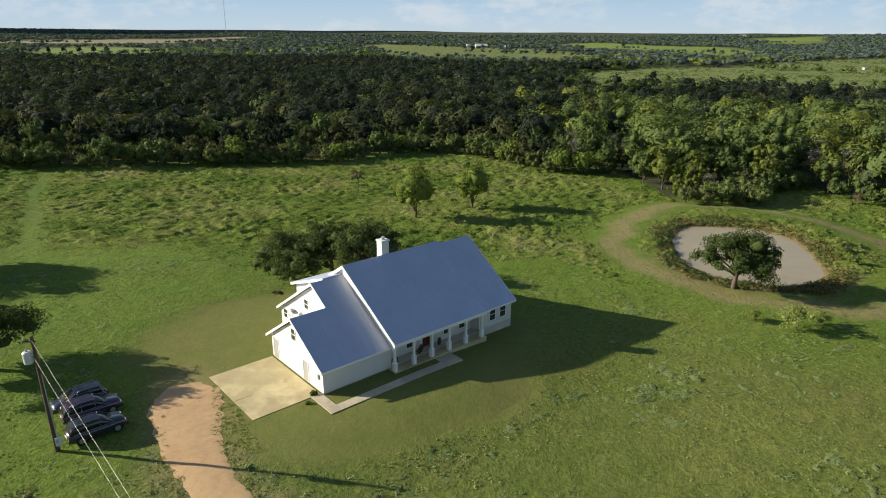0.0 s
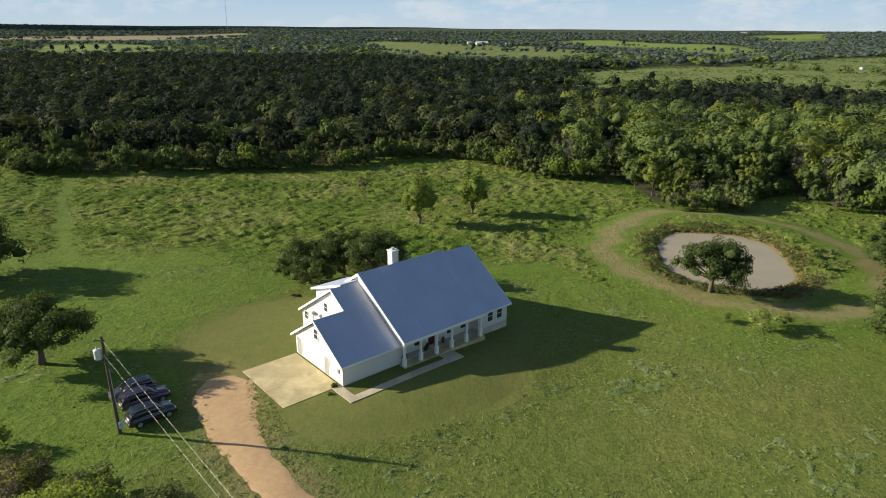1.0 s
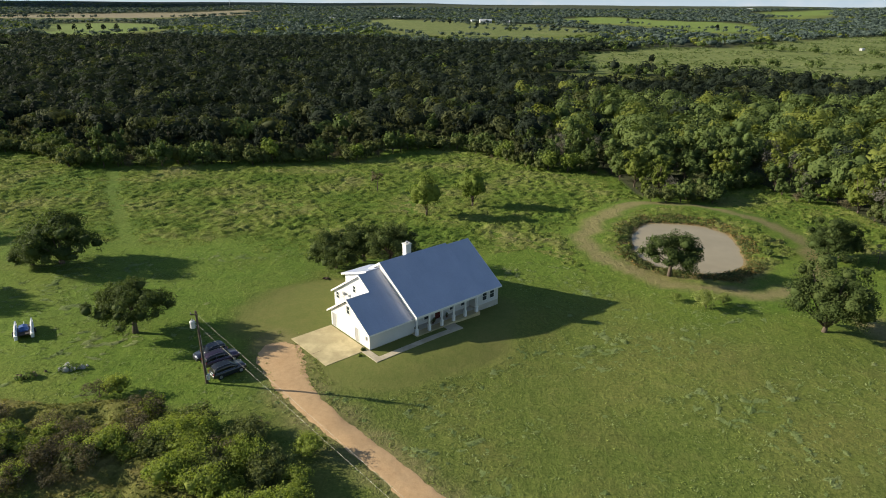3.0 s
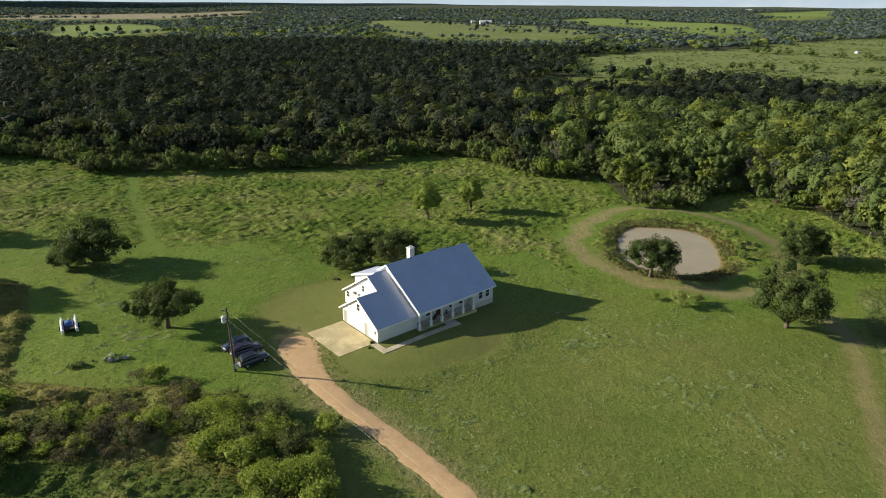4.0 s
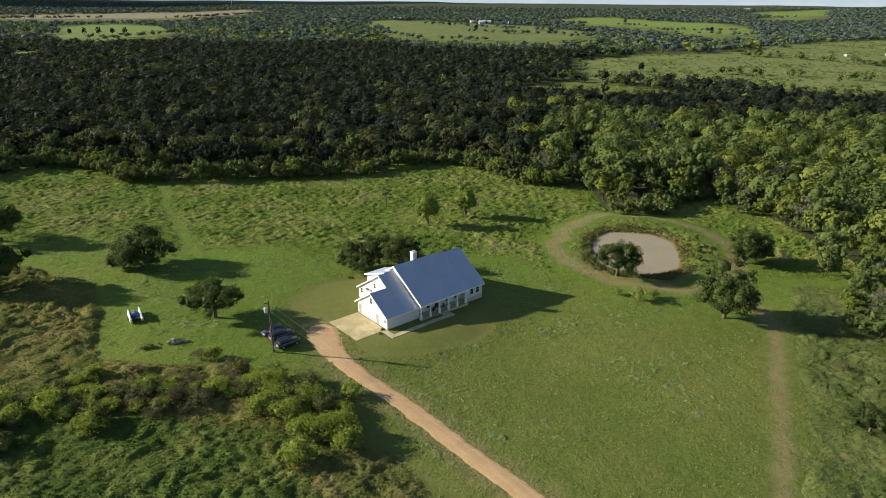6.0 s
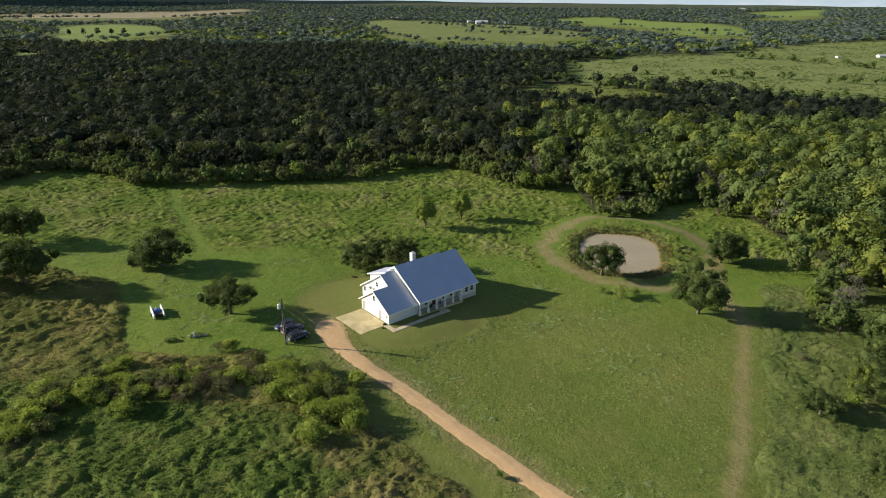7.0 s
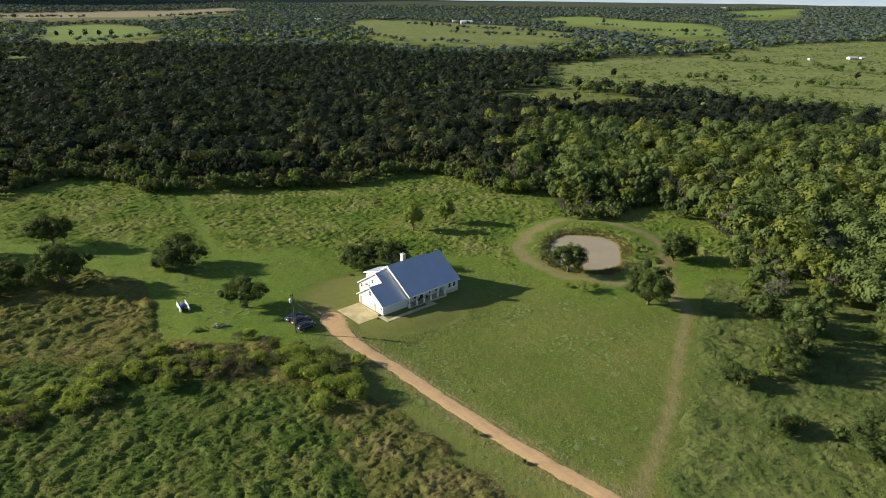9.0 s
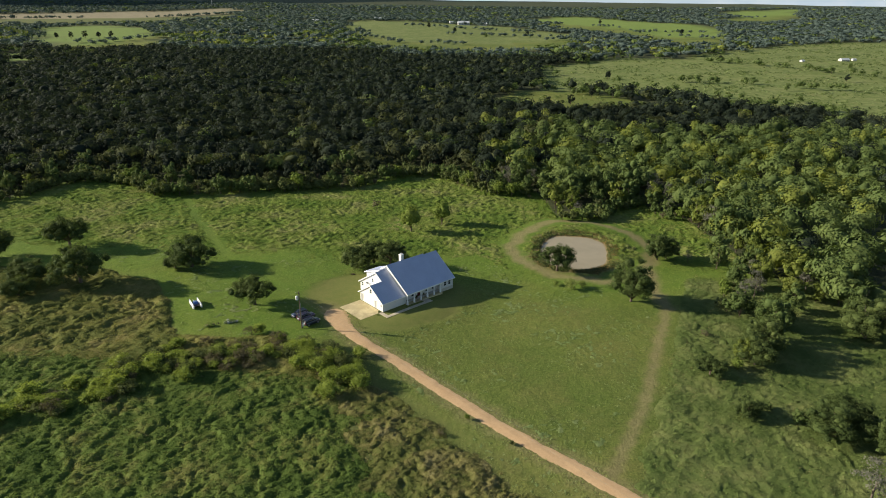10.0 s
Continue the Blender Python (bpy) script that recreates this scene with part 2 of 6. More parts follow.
def ease(a, b, x):
    t = np.clip((np.asarray(x, dtype=float) - a) / (b - a), 0, 1)
    return t * t * (3 - 2 * t)


def wobble(x, y, scale, seed=0):
    """Smooth unevenness between about -1 and 1."""
    k = math.tau / scale
    a = np.sin(k * (x * 0.83 + y * 0.41) + 1.7 * seed) + np.sin(k * (-x * 0.47 + y * 0.91) * 1.31 + 2.9 * seed + 1.1)
    b = np.sin(k * (x * 0.33 - y * 1.07) * 1.93 + 0.7 * seed) + 0.6 * np.sin(k * (x * 1.21 + y * 0.77) * 2.83 + 4.1 * seed)
    return (a + 0.7 * b) / 2.6


LATTICE = np.random.default_rng(3).random((256, 256))


def rough_of(x, y, scale, octaves=4, gain=0.55):
    """Irregular unevenness between 0 and 1."""
    total, weight, amp = 0.0, 0.0, 1.0
    for k in range(octaves):
        p, q = x / scale * 2 ** k + 17.3 * k, y / scale * 2 ** k + 5.1 * k
        i, j = np.floor(p).astype(int), np.floor(q).astype(int)
        a, b = p - i, q - j
        a, b = a * a * (3 - 2 * a), b * b * (3 - 2 * b)
        i0, i1, j0, j1 = i % 256, (i + 1) % 256, j % 256, (j + 1) % 256
        v = (LATTICE[i0, j0] * (1 - a) + LATTICE[i1, j0] * a) * (1 - b) + (LATTICE[i0, j1] * (1 - a) + LATTICE[i1, j1] * a) * b
        total, weight, amp = total + amp * v, weight + amp, amp * gain
    return total / weight


def pond_radius(x, y):
    """1 on the shoreline of the pond: a rounded rectangle, lying askew."""
    c, s = math.cos(radians(-14)), math.sin(radians(-14))
    p, q = (x - 48.0) * c + (y - 101.0) * s, -(x - 48.0) * s + (y - 101.0) * c
    p, q = p / 10.6, q / 14.4
    r = (np.abs(p) ** 2.6 + np.abs(q) ** 2.6) ** (1 / 2.6)
    return r * (1 + 0.035 * wobble(x, y, 9.0, 5))


def house_uv(x, y):
    return (x - HX) * CU + (y - HY) * SU, -(x - HX) * SU + (y - HY) * CU


def land(x, y):
    """Height of the ground."""
    x, y = np.asarray(x, dtype=float), np.asarray(y, dtype=float)
    z = -0.02 * (np.clip(x, -140, 140) + 11) - 0.03 * (np.clip(y, 54, 225) - 54) - 0.01 * (np.clip(y, -60, 54) - 54)
    z = z - 6.0 * ease(215, 650, y) - 1.0 * np.exp(-((x - 14) ** 2 + (y - 50) ** 2) / 800.0)
    far = np.hypot(x, y)
    z = z + 37 * ease(2200, 4300, far) + 3.5 * wobble(x, y, 900, 2) * ease(700, 1800, far)
    z = z + 0.10 * wobble(x, y, 23, 1) + 0.05 * wobble(x, y, 7, 3)
    u, v = house_uv(x, y)
    d = np.maximum(np.maximum(np.abs(u - 9) - 16, np.abs(v - 5.4) - 9), 0)
    k = 1 - ease(0, 11, d)
    z = z * (1 - k) + k * (-0.03 - 0.6 * ease(8, 24, u))
    r = pond_radius(x, y)
    crest = np.maximum(z, -2.2)
    z = z + (crest - z) * (1 - ease(1.6, 2.7, r))
    bank = WATER_Z + 1.05 * ease(0.98, 1.62, r) + 0.10
    z = np.where(r < 1.62, np.minimum(z, bank), z)
    return np.where(r < 1.0, WATER_Z + 0.10 - 1.6 * (1 - r), z)


def away(x, y, line):
    """Distance from an open line of corners."""
    best = np.full(np.shape(x), 1e9)
    for (ax, ay), (bx, by) in zip(line, line[1:]):
        dx, dy = bx - ax, by - ay
        t = np.clip(((x - ax) * dx + (y - ay) * dy) / (dx * dx + dy * dy), 0, 1)
        best = np.minimum(best, np.hypot(x - ax - t * dx, y - ay - t * dy))
    return best


def inside(x, y, ring):
    """Whether places lie within a closed ring of corners."""
    hit = np.zeros(np.shape(x), dtype=bool)
    for (ax, ay), (bx, by) in zip(ring, ring[1:] + ring[:1]):
        cross = (ay > y) != (by > y)
        hit ^= cross & (x < (bx - ax) * (y - ay) / ((by - ay) or 1e-9) + ax)
    return hit


ROAD = [(-24.0, 54.6), (-22.6, 51.2), (-19.8, 45.0), (-16.3, 40.1), (-11.0, 34.7), (-5.2, 28.8), (2.2, 20.0), (14.2, 6.6), (20.0, 0.8), (25.2, -3.8), (32.0, -10.5), (44, -22), (70, -50)]
PATH_E = [(63.4, 58.5), (60.0, 50.0), (57.3, 44.4), (52.4, 33.6), (47.3, 21.9), (43.5, 13.7), (37.8, 3.9), (33.7, -3.1), (30.5, -9.0)]
PATH_N = [(63.4, 58.5), (64.5, 72.0), (67.5, 86.0), (74.0, 102.0), (72.0, 118.0), (60.0, 132.0), (46.0, 131.0), (34.0, 118.0), (27.5, 104.0), (29.0, 92.0), (38.0, 80.0), (52.0, 76.0), (63.0, 80.0)]
PATH_W = [(-62, 92), (-72, 110), (-84, 130), (-93, 150), (-98, 163)]
EDGE_X = [-900, -300, -200, -161, -150, -133, -106, -76, -54, -29, -8, 5, 11, 25, 48, 49.5, 66, 75, 89, 90, 99, 101, 104, 108, 113, 130, 900]
EDGE_Y = [60, 118, 128, 143, 178, 178, 158, 165, 171, 179, 203, 200, 193, 174, 167, 134, 138, 152, 157, 142, 140, 106, 72, 40, 8, -60, -400]
FIELDS = [
    [(-856, 1366), (-840, 1676), (-631, 1472), (-517, 1226), (-539, 1071), (-555, 1006), (-647, 1059)],
    [(-593, 847), (-589, 894), (-515, 772), (-517, 722)],
    [(-1621, 1845), (-1010, 2604), (-856, 2827), (-700, 2600), (-909, 2090), (-1190, 1828)],
    [(-264, 1922), (-70, 2083), (167, 1892), (348, 1496), (294, 1297), (152, 1187), (42, 1120), (-71, 1145), (-145, 1371)],
    [(291, 2397), (616, 2548), (841, 1954), (799, 1697), (646, 1375), (564, 1461), (521, 1850)],
    [(1247, 2904), (1811, 3253), (1593, 2799), (1248, 2528)],
    [(145, 770), (279, 896), (375, 903), (714, 1219), (973, 1322), (1300, 1100), (700, 330), (339, 372), (307, 418), (271, 447), (265, 500), (243, 540), (206, 606), (120, 598)],
    [(54, 459), (89, 546), (159, 536), (198, 444), (178, 413), (103, 391), (54, 411)],
    [(-165, 520), (-120, 540), (-110, 500), (-150, 488)],
]


def field_at(x, y):
    x, y = np.asarray(x, dtype=float), np.asarray(y, dtype=float)
    f = np.zeros(np.shape(x), dtype=bool)
    for i, ring in enumerate(FIELDS):
        k = 1.09 if i == 6 else 1.0 if i == 7 else 1.18
        f |= inside(x, y, ring) | inside(x * k, (y + 60) * k - 60, ring)
    return f


def wooded(x, y):
    return (y > np.interp(x, EDGE_X, EDGE_Y)) & ~field_at(x, y)


def lawn_at(x, y):
    """1 on the mown ground round the house and along the tracks."""
    u, v = house_uv(x, y)
    d = np.hypot((u - 7.5) / 20.5, (v - 2.5) / 15.5) + 0.06 * wobble(x, y, 16, 4)
    d2 = np.hypot((x + 13) / 20.0, (y - 64) / 16.0) + 0.06 * wobble(x, y, 14, 7)
    return np.maximum(1 - ease(0.86, 1.0, d), 1 - ease(0.86, 1.05, d2))


def lush_at(x, y):
    """1 in the tall weeds in the south-west and on the east side."""
    west = ease(-6.5, -1.5, (x + 30) * -0.72 + (y - 33) * -0.69 + 3 * wobble(x, y, 17, 8)) * (1 - ease(-3, 1.5, away_side(x, y)))
    east = ease(1.5, 6, east_side(x, y) + 1.0 * wobble(x, y, 12, 9)) * (1 - ease(72, 86, y))
    west = west * (1 - ease(0, 4, y - np.interp(x, [-92, -78, -71, -66, -62.5, -60, -57, -54, -46, -36, -27, -20, -14, 0], [200, 74, 62, 54, 47, 39, 37, 37, 36, 38, 36, 30, 22, 10])))
    west = west * (1 - ease(66, 76, y))
    west2 = ease(1, -4, x - np.interp(y, [20, 28, 38, 50, 64, 70, 78, 84], [-50, -53, -58, -63, -70, -77, -90, -600]) + 2 * wobble(x, y, 19, 2))
    return np.clip(np.maximum(np.maximum(west, east), west2), 0, 1)


def away_side(x, y):
    """Signed distance north-east of the track's south-western verge."""
    return ((x - 2.8) * 0.70 + (y - 20.6) * 0.71) + 5.5


def east_side(x, y):
    """Signed distance east of the mown path."""
    return np.asarray(x) - np.interp(y, [-60, -9, 3.9, 22, 44, 60, 90], [10, 31, 38, 47.5, 57.5, 64.5, 78])


def grid_line(fine_lo, fine_hi, step, lo, hi, grow):
    mid = list(np.arange(fine_lo, fine_hi + step / 2, step))
    up, s = [mid[-1]], step
    while up[-1] < hi:
        s = min(s * grow, 160)
        up.append(up[-1] + s)
    down, s = [mid[0]], step
    while down[-1] > lo:
        s = min(s * grow, 160)
        down.append(down[-1] - s)
    return np.array(down[:0:-1] + mid + up[1:])


GX = grid_line(-112, 118, 1.5, -4400, 4400, 1.10)
GY = grid_line(-20, 208, 1.5, -1500, 4700, 1.065)
X, Y = np.meshgrid(GX, GY)
Z = land(X, Y)
nx, ny = len(GX), len(GY)
me = bpy.data.meshes.new("ground")
me.vertices.add(nx * ny)
me.vertices.foreach_set("co", np.stack([X, Y, Z], axis=-1).astype(np.float32).ravel())
I = (np.arange(ny - 1)[:, None] * nx + np.arange(nx - 1)[None, :]).ravel()
F = np.stack([I, I + 1, I + nx + 1, I + nx], axis=1).astype(np.int32)
me.loops.add(F.size)
me.loops.foreach_set("vertex_index", F.ravel())
me.polygons.add(len(F))
me.polygons.foreach_set("loop_start", np.arange(0, F.size, 4, dtype=np.int32))
me.polygons.foreach_set("use_smooth", np.ones(len(F), dtype=bool))
me.update(calc_edges=True)

R = pond_radius(X, Y)
trail = 0.62 - 0.62 * ease(0.6, 1.7, away(X, Y, PATH_E) + 0.35 * wobble(X, Y, 6, 2))
trail = np.maximum(trail, 0.78 * (1 - ease(0.9, 3.2, away(X, Y, PATH_N) + 0.9 * wobble(X, Y, 9, 3))))
verge = 0.55 * (1 - ease(2.0, 4.6, away(X, Y, ROAD) + 0.8 * wobble(X, Y, 8, 6)))
trodden = np.clip(np.maximum(trail, verge), 0, 1)
lawn = np.maximum(lawn_at(X, Y), 0.12 * (1 - ease(1.0, 3.5, away(X, Y, PATH_W) + 0.8 * wobble(X, Y, 9, 4))))
lush = lush_at(X, Y) * (1 - 0.6 * ease(15, 30, X))
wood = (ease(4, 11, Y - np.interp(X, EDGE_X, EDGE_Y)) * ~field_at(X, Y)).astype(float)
lawn = np.maximum(lawn, 0.85 * ease(-6.5, -4.0, away_side(X, Y) + 1.2 * wobble(X, Y, 11, 3)) * (1 - ease(-2.5, 0.5, away_side(X, Y))) * (X > -27) * (1 - ease(30, 38, Y)))
mud = (1 - ease(1.15, 1.5, R + 0.08 * wobble(X, Y, 5, 2)))
zone = me.attributes.new("zone", "FLOAT_COLOR", "POINT")
zone.data.foreach_set("color", np.stack([lawn, trodden, lush, wood], axis=-1).astype(np.float32).ravel())
zone2 = me.attributes.new("zone_b", "FLOAT_COLOR", "POINT")
hay = inside(X, Y, FIELDS[2]).astype(float)
scrub = (inside(X, Y, FIELDS[3]) | inside(X, Y, FIELDS[6]) | inside(X * 1.09, (Y + 60) * 1.09 - 60, FIELDS[6])).astype(float)
pasture = (inside(X, Y, FIELDS[0]) | inside(X, Y, FIELDS[4]) | inside(X, Y, FIELDS[5]) | inside(X, Y, FIELDS[1])).astype(float)
zone2.data.foreach_set("color", np.stack([mud, hay, pasture, scrub], axis=-1).astype(np.float32).ravel())
zone3 = me.attributes.new("damp", "FLOAT", "POINT")
damp = np.maximum(ease(62, 92, Y + 0.25 * X + 6 * wobble(X, Y, 45, 6)), ease(-16, -30, X + 4 * wobble(X, Y, 30, 2))) * (1 - ease(250, 420, np.hypot(X, Y)))
zone3.data.foreach_set("value", damp.astype(np.float32).ravel())


def ground_material():
    m = material("grassland", 0.95, 0.0, 0.1)
    nt = m.node_tree
    za, zb = nt.nodes.new("ShaderNodeAttribute"), nt.nodes.new("ShaderNodeAttribute")
    za.attribute_name, zb.attribute_name = "zone", "zone_b"
    sa, sb = nt.nodes.new("ShaderNodeSeparateColor"), nt.nodes.new("ShaderNodeSeparateColor")
    wire(m, za.outputs["Color"], sa.inputs["Color"])
    wire(m, zb.outputs["Color"], sb.inputs["Color"])
    n0, n1, n2, n3 = noise_of(m, 0.011, 4, 0.6), noise_of(m, 0.05, 5, 0.65), noise_of(m, 0.5, 5, 0.75), noise_of(m, 2.4, 5, 0.8)
    meadow = ramp(m, n1, [(0.30, (0.105, 0.165, 0.030)), (0.5, (0.150, 0.200, 0.044)), (0.72, (0.220, 0.220, 0.080))])
    earth = ramp(m, noise_of(m, 0.085, 5, 0.7), [(0.46, (0, 0, 0)), (0.64, (1, 1, 1))])
    meadow = mix(m, math_of(m, "MULTIPLY", earth, 0.6), meadow, (0.225, 0.165, 0.082))
    meadow = mix(m, 0.5, meadow, ramp(m, n2, [(0.30, (0.065, 0.115, 0.024)), (0.5, (0.150, 0.200, 0.044)), (0.70, (0.260, 0.260, 0.100))]))
    meadow = mix(m, 0.5, meadow, ramp(m, n3, [(0.34, (0.028, 0.055, 0.010)), (0.66, (0.25, 0.27, 0.08))]))
    meadow = mix(m, 1.0, meadow, (0.79, 0.82, 0.75), "MULTIPLY")
    meadow = mix(m, 0.45, meadow, mix(m, 1.0, meadow, ramp(m, n0, [(0.35, (0.55, 0.75, 0.6)), (0.65, (1.5, 1.3, 1.3))]), "MULTIPLY"))
    zc = nt.nodes.new("ShaderNodeAttribute")
    zc.attribute_name = "damp"
    meadow = mix(m, 1.0, meadow, mix(m, zc.outputs["Fac"], (1.06, 1.0, 1.0), (0.93, 1.10, 0.72)), "MULTIPLY")
    mown = ramp(m, n1, [(0.32, (0.095, 0.130, 0.028)), (0.52, (0.142, 0.152, 0.042)), (0.74, (0.200, 0.165, 0.066))])
    mown = mix(m, 0.5, mown, ramp(m, n2, [(0.3, (0.085, 0.118, 0.026)), (0.75, (0.195, 0.170, 0.064))]))
    mown = mix(m, 1.0, mown, (0.98, 1.06, 0.88), "MULTIPLY")
    mown = mix(m, 0.25, mown, ramp(m, n3, [(0.3, (0.07, 0.08, 0.025)), (0.7, (0.20, 0.17, 0.08))]))
    lushc = mix(m, 0.5, ramp(m, n2, [(0.3, (0.070, 0.090, 0.028)), (0.7, (0.165, 0.175, 0.060))]), ramp(m, n3, [(0.3, (0.040, 0.055, 0.018)), (0.7, (0.185, 0.19, 0.068))]))
    bare = mix(m, 0.5, ramp(m, n2, [(0.3, (0.17, 0.150, 0.066)), (0.7, (0.30, 0.225, 0.120))]), ramp(m, n3, [(0.3, (0.15, 0.14, 0.06)), (0.7, (0.30, 0.24, 0.13))]))
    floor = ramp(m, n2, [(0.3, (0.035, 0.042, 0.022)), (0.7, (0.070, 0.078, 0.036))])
    mudc = mix(m, 0.5, ramp(m, n2, [(0.3, (0.16, 0.105, 0.05)), (0.7, (0.34, 0.25, 0.13))]), ramp(m, n3, [(0.35, (0.10, 0.09, 0.035)), (0.7, (0.36, 0.27, 0.15))]))
    c = mix(m, sa.outputs[0], meadow, mown)
    c = mix(m, sa.outputs[2], c, lushc)
    c = mix(m, sa.outputs[1], c, bare)
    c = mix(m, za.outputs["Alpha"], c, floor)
    c = mix(m, sb.outputs[0], c, mudc)
    c = mix(m, sb.outputs[1], c, ramp(m, n1, [(0.3, (0.21, 0.18, 0.11)), (0.7, (0.27, 0.235, 0.15))]))
    c = mix(m, math_of(m, "MULTIPLY", sb.outputs[2], 0.7), c, (0.165, 0.235, 0.055))
    pale = mix(m, 0.5, ramp(m, noise_of(m, 0.03, 6, 0.7), [(0.35, (0.15, 0.20, 0.06)), (0.5, (0.22, 0.25, 0.095)), (0.65, (0.30, 0.29, 0.14))]), ramp(m, noise_of(m, 0.14, 5, 0.75), [(0.38, (0.08, 0.12, 0.036)), (0.6, (0.35, 0.36, 0.155))]))
    c = mix(m, math_of(m, "MULTIPLY", zb.outputs["Alpha"], 0.8), c, mix(m, 1.0, pale, (0.66, 0.71, 0.60), "MULTIPLY"))
    base(m, c)
    h = math_of(m, "ADD", math_of(m, "MULTIPLY", n3, 0.4), math_of(m, "MULTIPLY", n2, 1.0))
    wild = math_of(m, "SUBTRACT", 1.0, math_of(m, "MULTIPLY", sa.outputs[0], 0.75))
    bump(m, math_of(m, "MULTIPLY", h, wild), 0.8, 0.42)
    return m


me.materials.append(ground_material())
ground = tagged(new("ground", me), "rolling green pasture with mown and rough grass", "ground", kind="structure")


# ---- dirt track, concrete, water ----
def ribbon(name, line, width, lift, mat, ragged, step=0.35):
    """A strip laid on the ground along a line, with ragged edges and a worn camber."""
    pts = [Vector((*p, 0)) for p in line]
    run = []
    for a, b in zip(pts, pts[1:]):
        n = max(1, int((b - a).length / step))
        run += [a.lerp(b, i / n) for i in range(n)]
    run.append(pts[-1])
    for _ in range(36):
        run = [run[0]] + [(a + 2 * b + c) / 4 for a, b, c in zip(run, run[1:], run[2:])] + [run[-1]]
    bm = bmesh.new()
    rows = []
    for i, p in enumerate(run):
        d = (run[min(i + 1, len(run) - 1)] - run[max(i - 1, 0)]).normalized()
        s = Vector((d.y, -d.x, 0))
        w = width(i / (len(run) - 1))
        lo = -w * (1 + ragged * noise.noise((i * 0.11, 0, 1)) + ragged * 0.7 * noise.noise((i * 0.37, 5, 1)))
        hi = w * (1 + ragged * noise.noise((i * 0.11, 9, 1)) + ragged * 0.7 * noise.noise((i * 0.37, 14, 1)))
        row = []
        for k in range(9):
            q = p + s * (lo + (hi - lo) * k / 8)
            edge = 1 - abs(k - 4) / 4
            q.z = float(land(q.x, q.y)) + lift * min(1, edge * 4 + 0.1) + (0.03 if k in (3, 4, 5) else 0)
            row.append(bm.verts.new(q))
        rows.append(row)
    for a, b in zip(rows, rows[1:]):
        for k in range(8):
            bm.faces.new((a[k], a[k + 1], b[k + 1], b[k]))
    bmesh.ops.recalc_face_normals(bm, faces=bm.faces)
    return part(name, bm, mat, smooth=True)


def dirt_material():
    m = material("sandy_dirt", 0.95, 0.0, 0.15)
    n1, n2, n3 = noise_of(m, 0.35, 4, 0.6), noise_of(m, 1.6, 5, 0.7), noise_of(m, 9.0, 4, 0.7)
    c = ramp(m, n1, [(0.3, (0.430, 0.277, 0.138)), (0.7, (0.516, 0.352, 0.189))])
    c = mix(m, 0.4, c, ramp(m, n2, [(0.3, (0.310, 0.194, 0.092)), (0.5, (0.473, 0.312, 0.161)), (0.75, (0.585, 0.414, 0.239))]))
    c = mix(m, 0.25, c, ramp(m, n3, [(0.3, (0.275, 0.176, 0.101)), (0.7, (0.568, 0.396, 0.267))]))
    base(m, c)
    bump(m, math_of(m, "ADD", math_of(m, "MULTIPLY", n2, 1.0), math_of(m, "MULTIPLY", n3, 0.3)), 0.45, 0.07)
    return m


DIRT = dirt_material()
dirt_road = ribbon("dirt_road", ROAD, lambda s: (1.55 + 1.6 * (1 - float(ease(0.0, 0.13, s)))) * (0.45 + 0.55 * float(ease(0.0, 0.014, s))), 0.07, DIRT, 0.22)
tagged(dirt_road, "sandy orange dirt track with ragged grassy edges", "road", kind="structure")


def concrete(name, lo, hi):
    m = material(name, 0.85, 0.0, 0.25)
    n1, n2 = noise_of(m, 0.45, 5, 0.6), noise_of(m, 6, 4, 0.7)
    c = mix(m, 0.25, ramp(m, n1, [(0.3, lo), (0.7, hi)]), ramp(m, n2, [(0.3, lo), (0.7, hi)]))
    worn = ramp(m, noise_of(m, 0.22, 4, 0.6), [(0.50, (0, 0, 0)), (0.68, (1, 1, 1))])
    c = mix(m, math_of(m, "MULTIPLY", worn, 0.55), c, tuple(min(0.7, k * 1.3) for k in hi))
    soil = ramp(m, noise_of(m, 0.7, 5, 0.7), [(0.56, (0, 0, 0)), (0.72, (1, 1, 1))])
    c = mix(m, math_of(m, "MULTIPLY", soil, 0.4), c, tuple(k * 0.7 for k in lo))
    base(m, c)
    bump(m, n2, 0.3, 0.01)
    return m


CONC = concrete("driveway_concrete", (0.34, 0.275, 0.150), (0.52, 0.440, 0.255))
CONC_GREY = concrete("walk_concrete", (0.34, 0.295, 0.21), (0.46, 0.40, 0.295))
HOUSE = pose(HX, HY, 0, 0, 0, 41.0)


def slab(name, u0, v0, u1, v1, top, mat, label, category, parent=None, turn=0.0):
    bm = boxed(-(u1 - u0) / 2, -(v1 - v0) / 2, -0.3, (u1 - u0) / 2, (v1 - v0) / 2, 0, bevel=0.02)
    ob = part(name, bm, mat)
    ob.matrix_world = HOUSE @ pose((u0 + u1) / 2, (v0 + v1) / 2, top, 0, 0, turn)
    return tagged(ob, label, category, kind="structure")


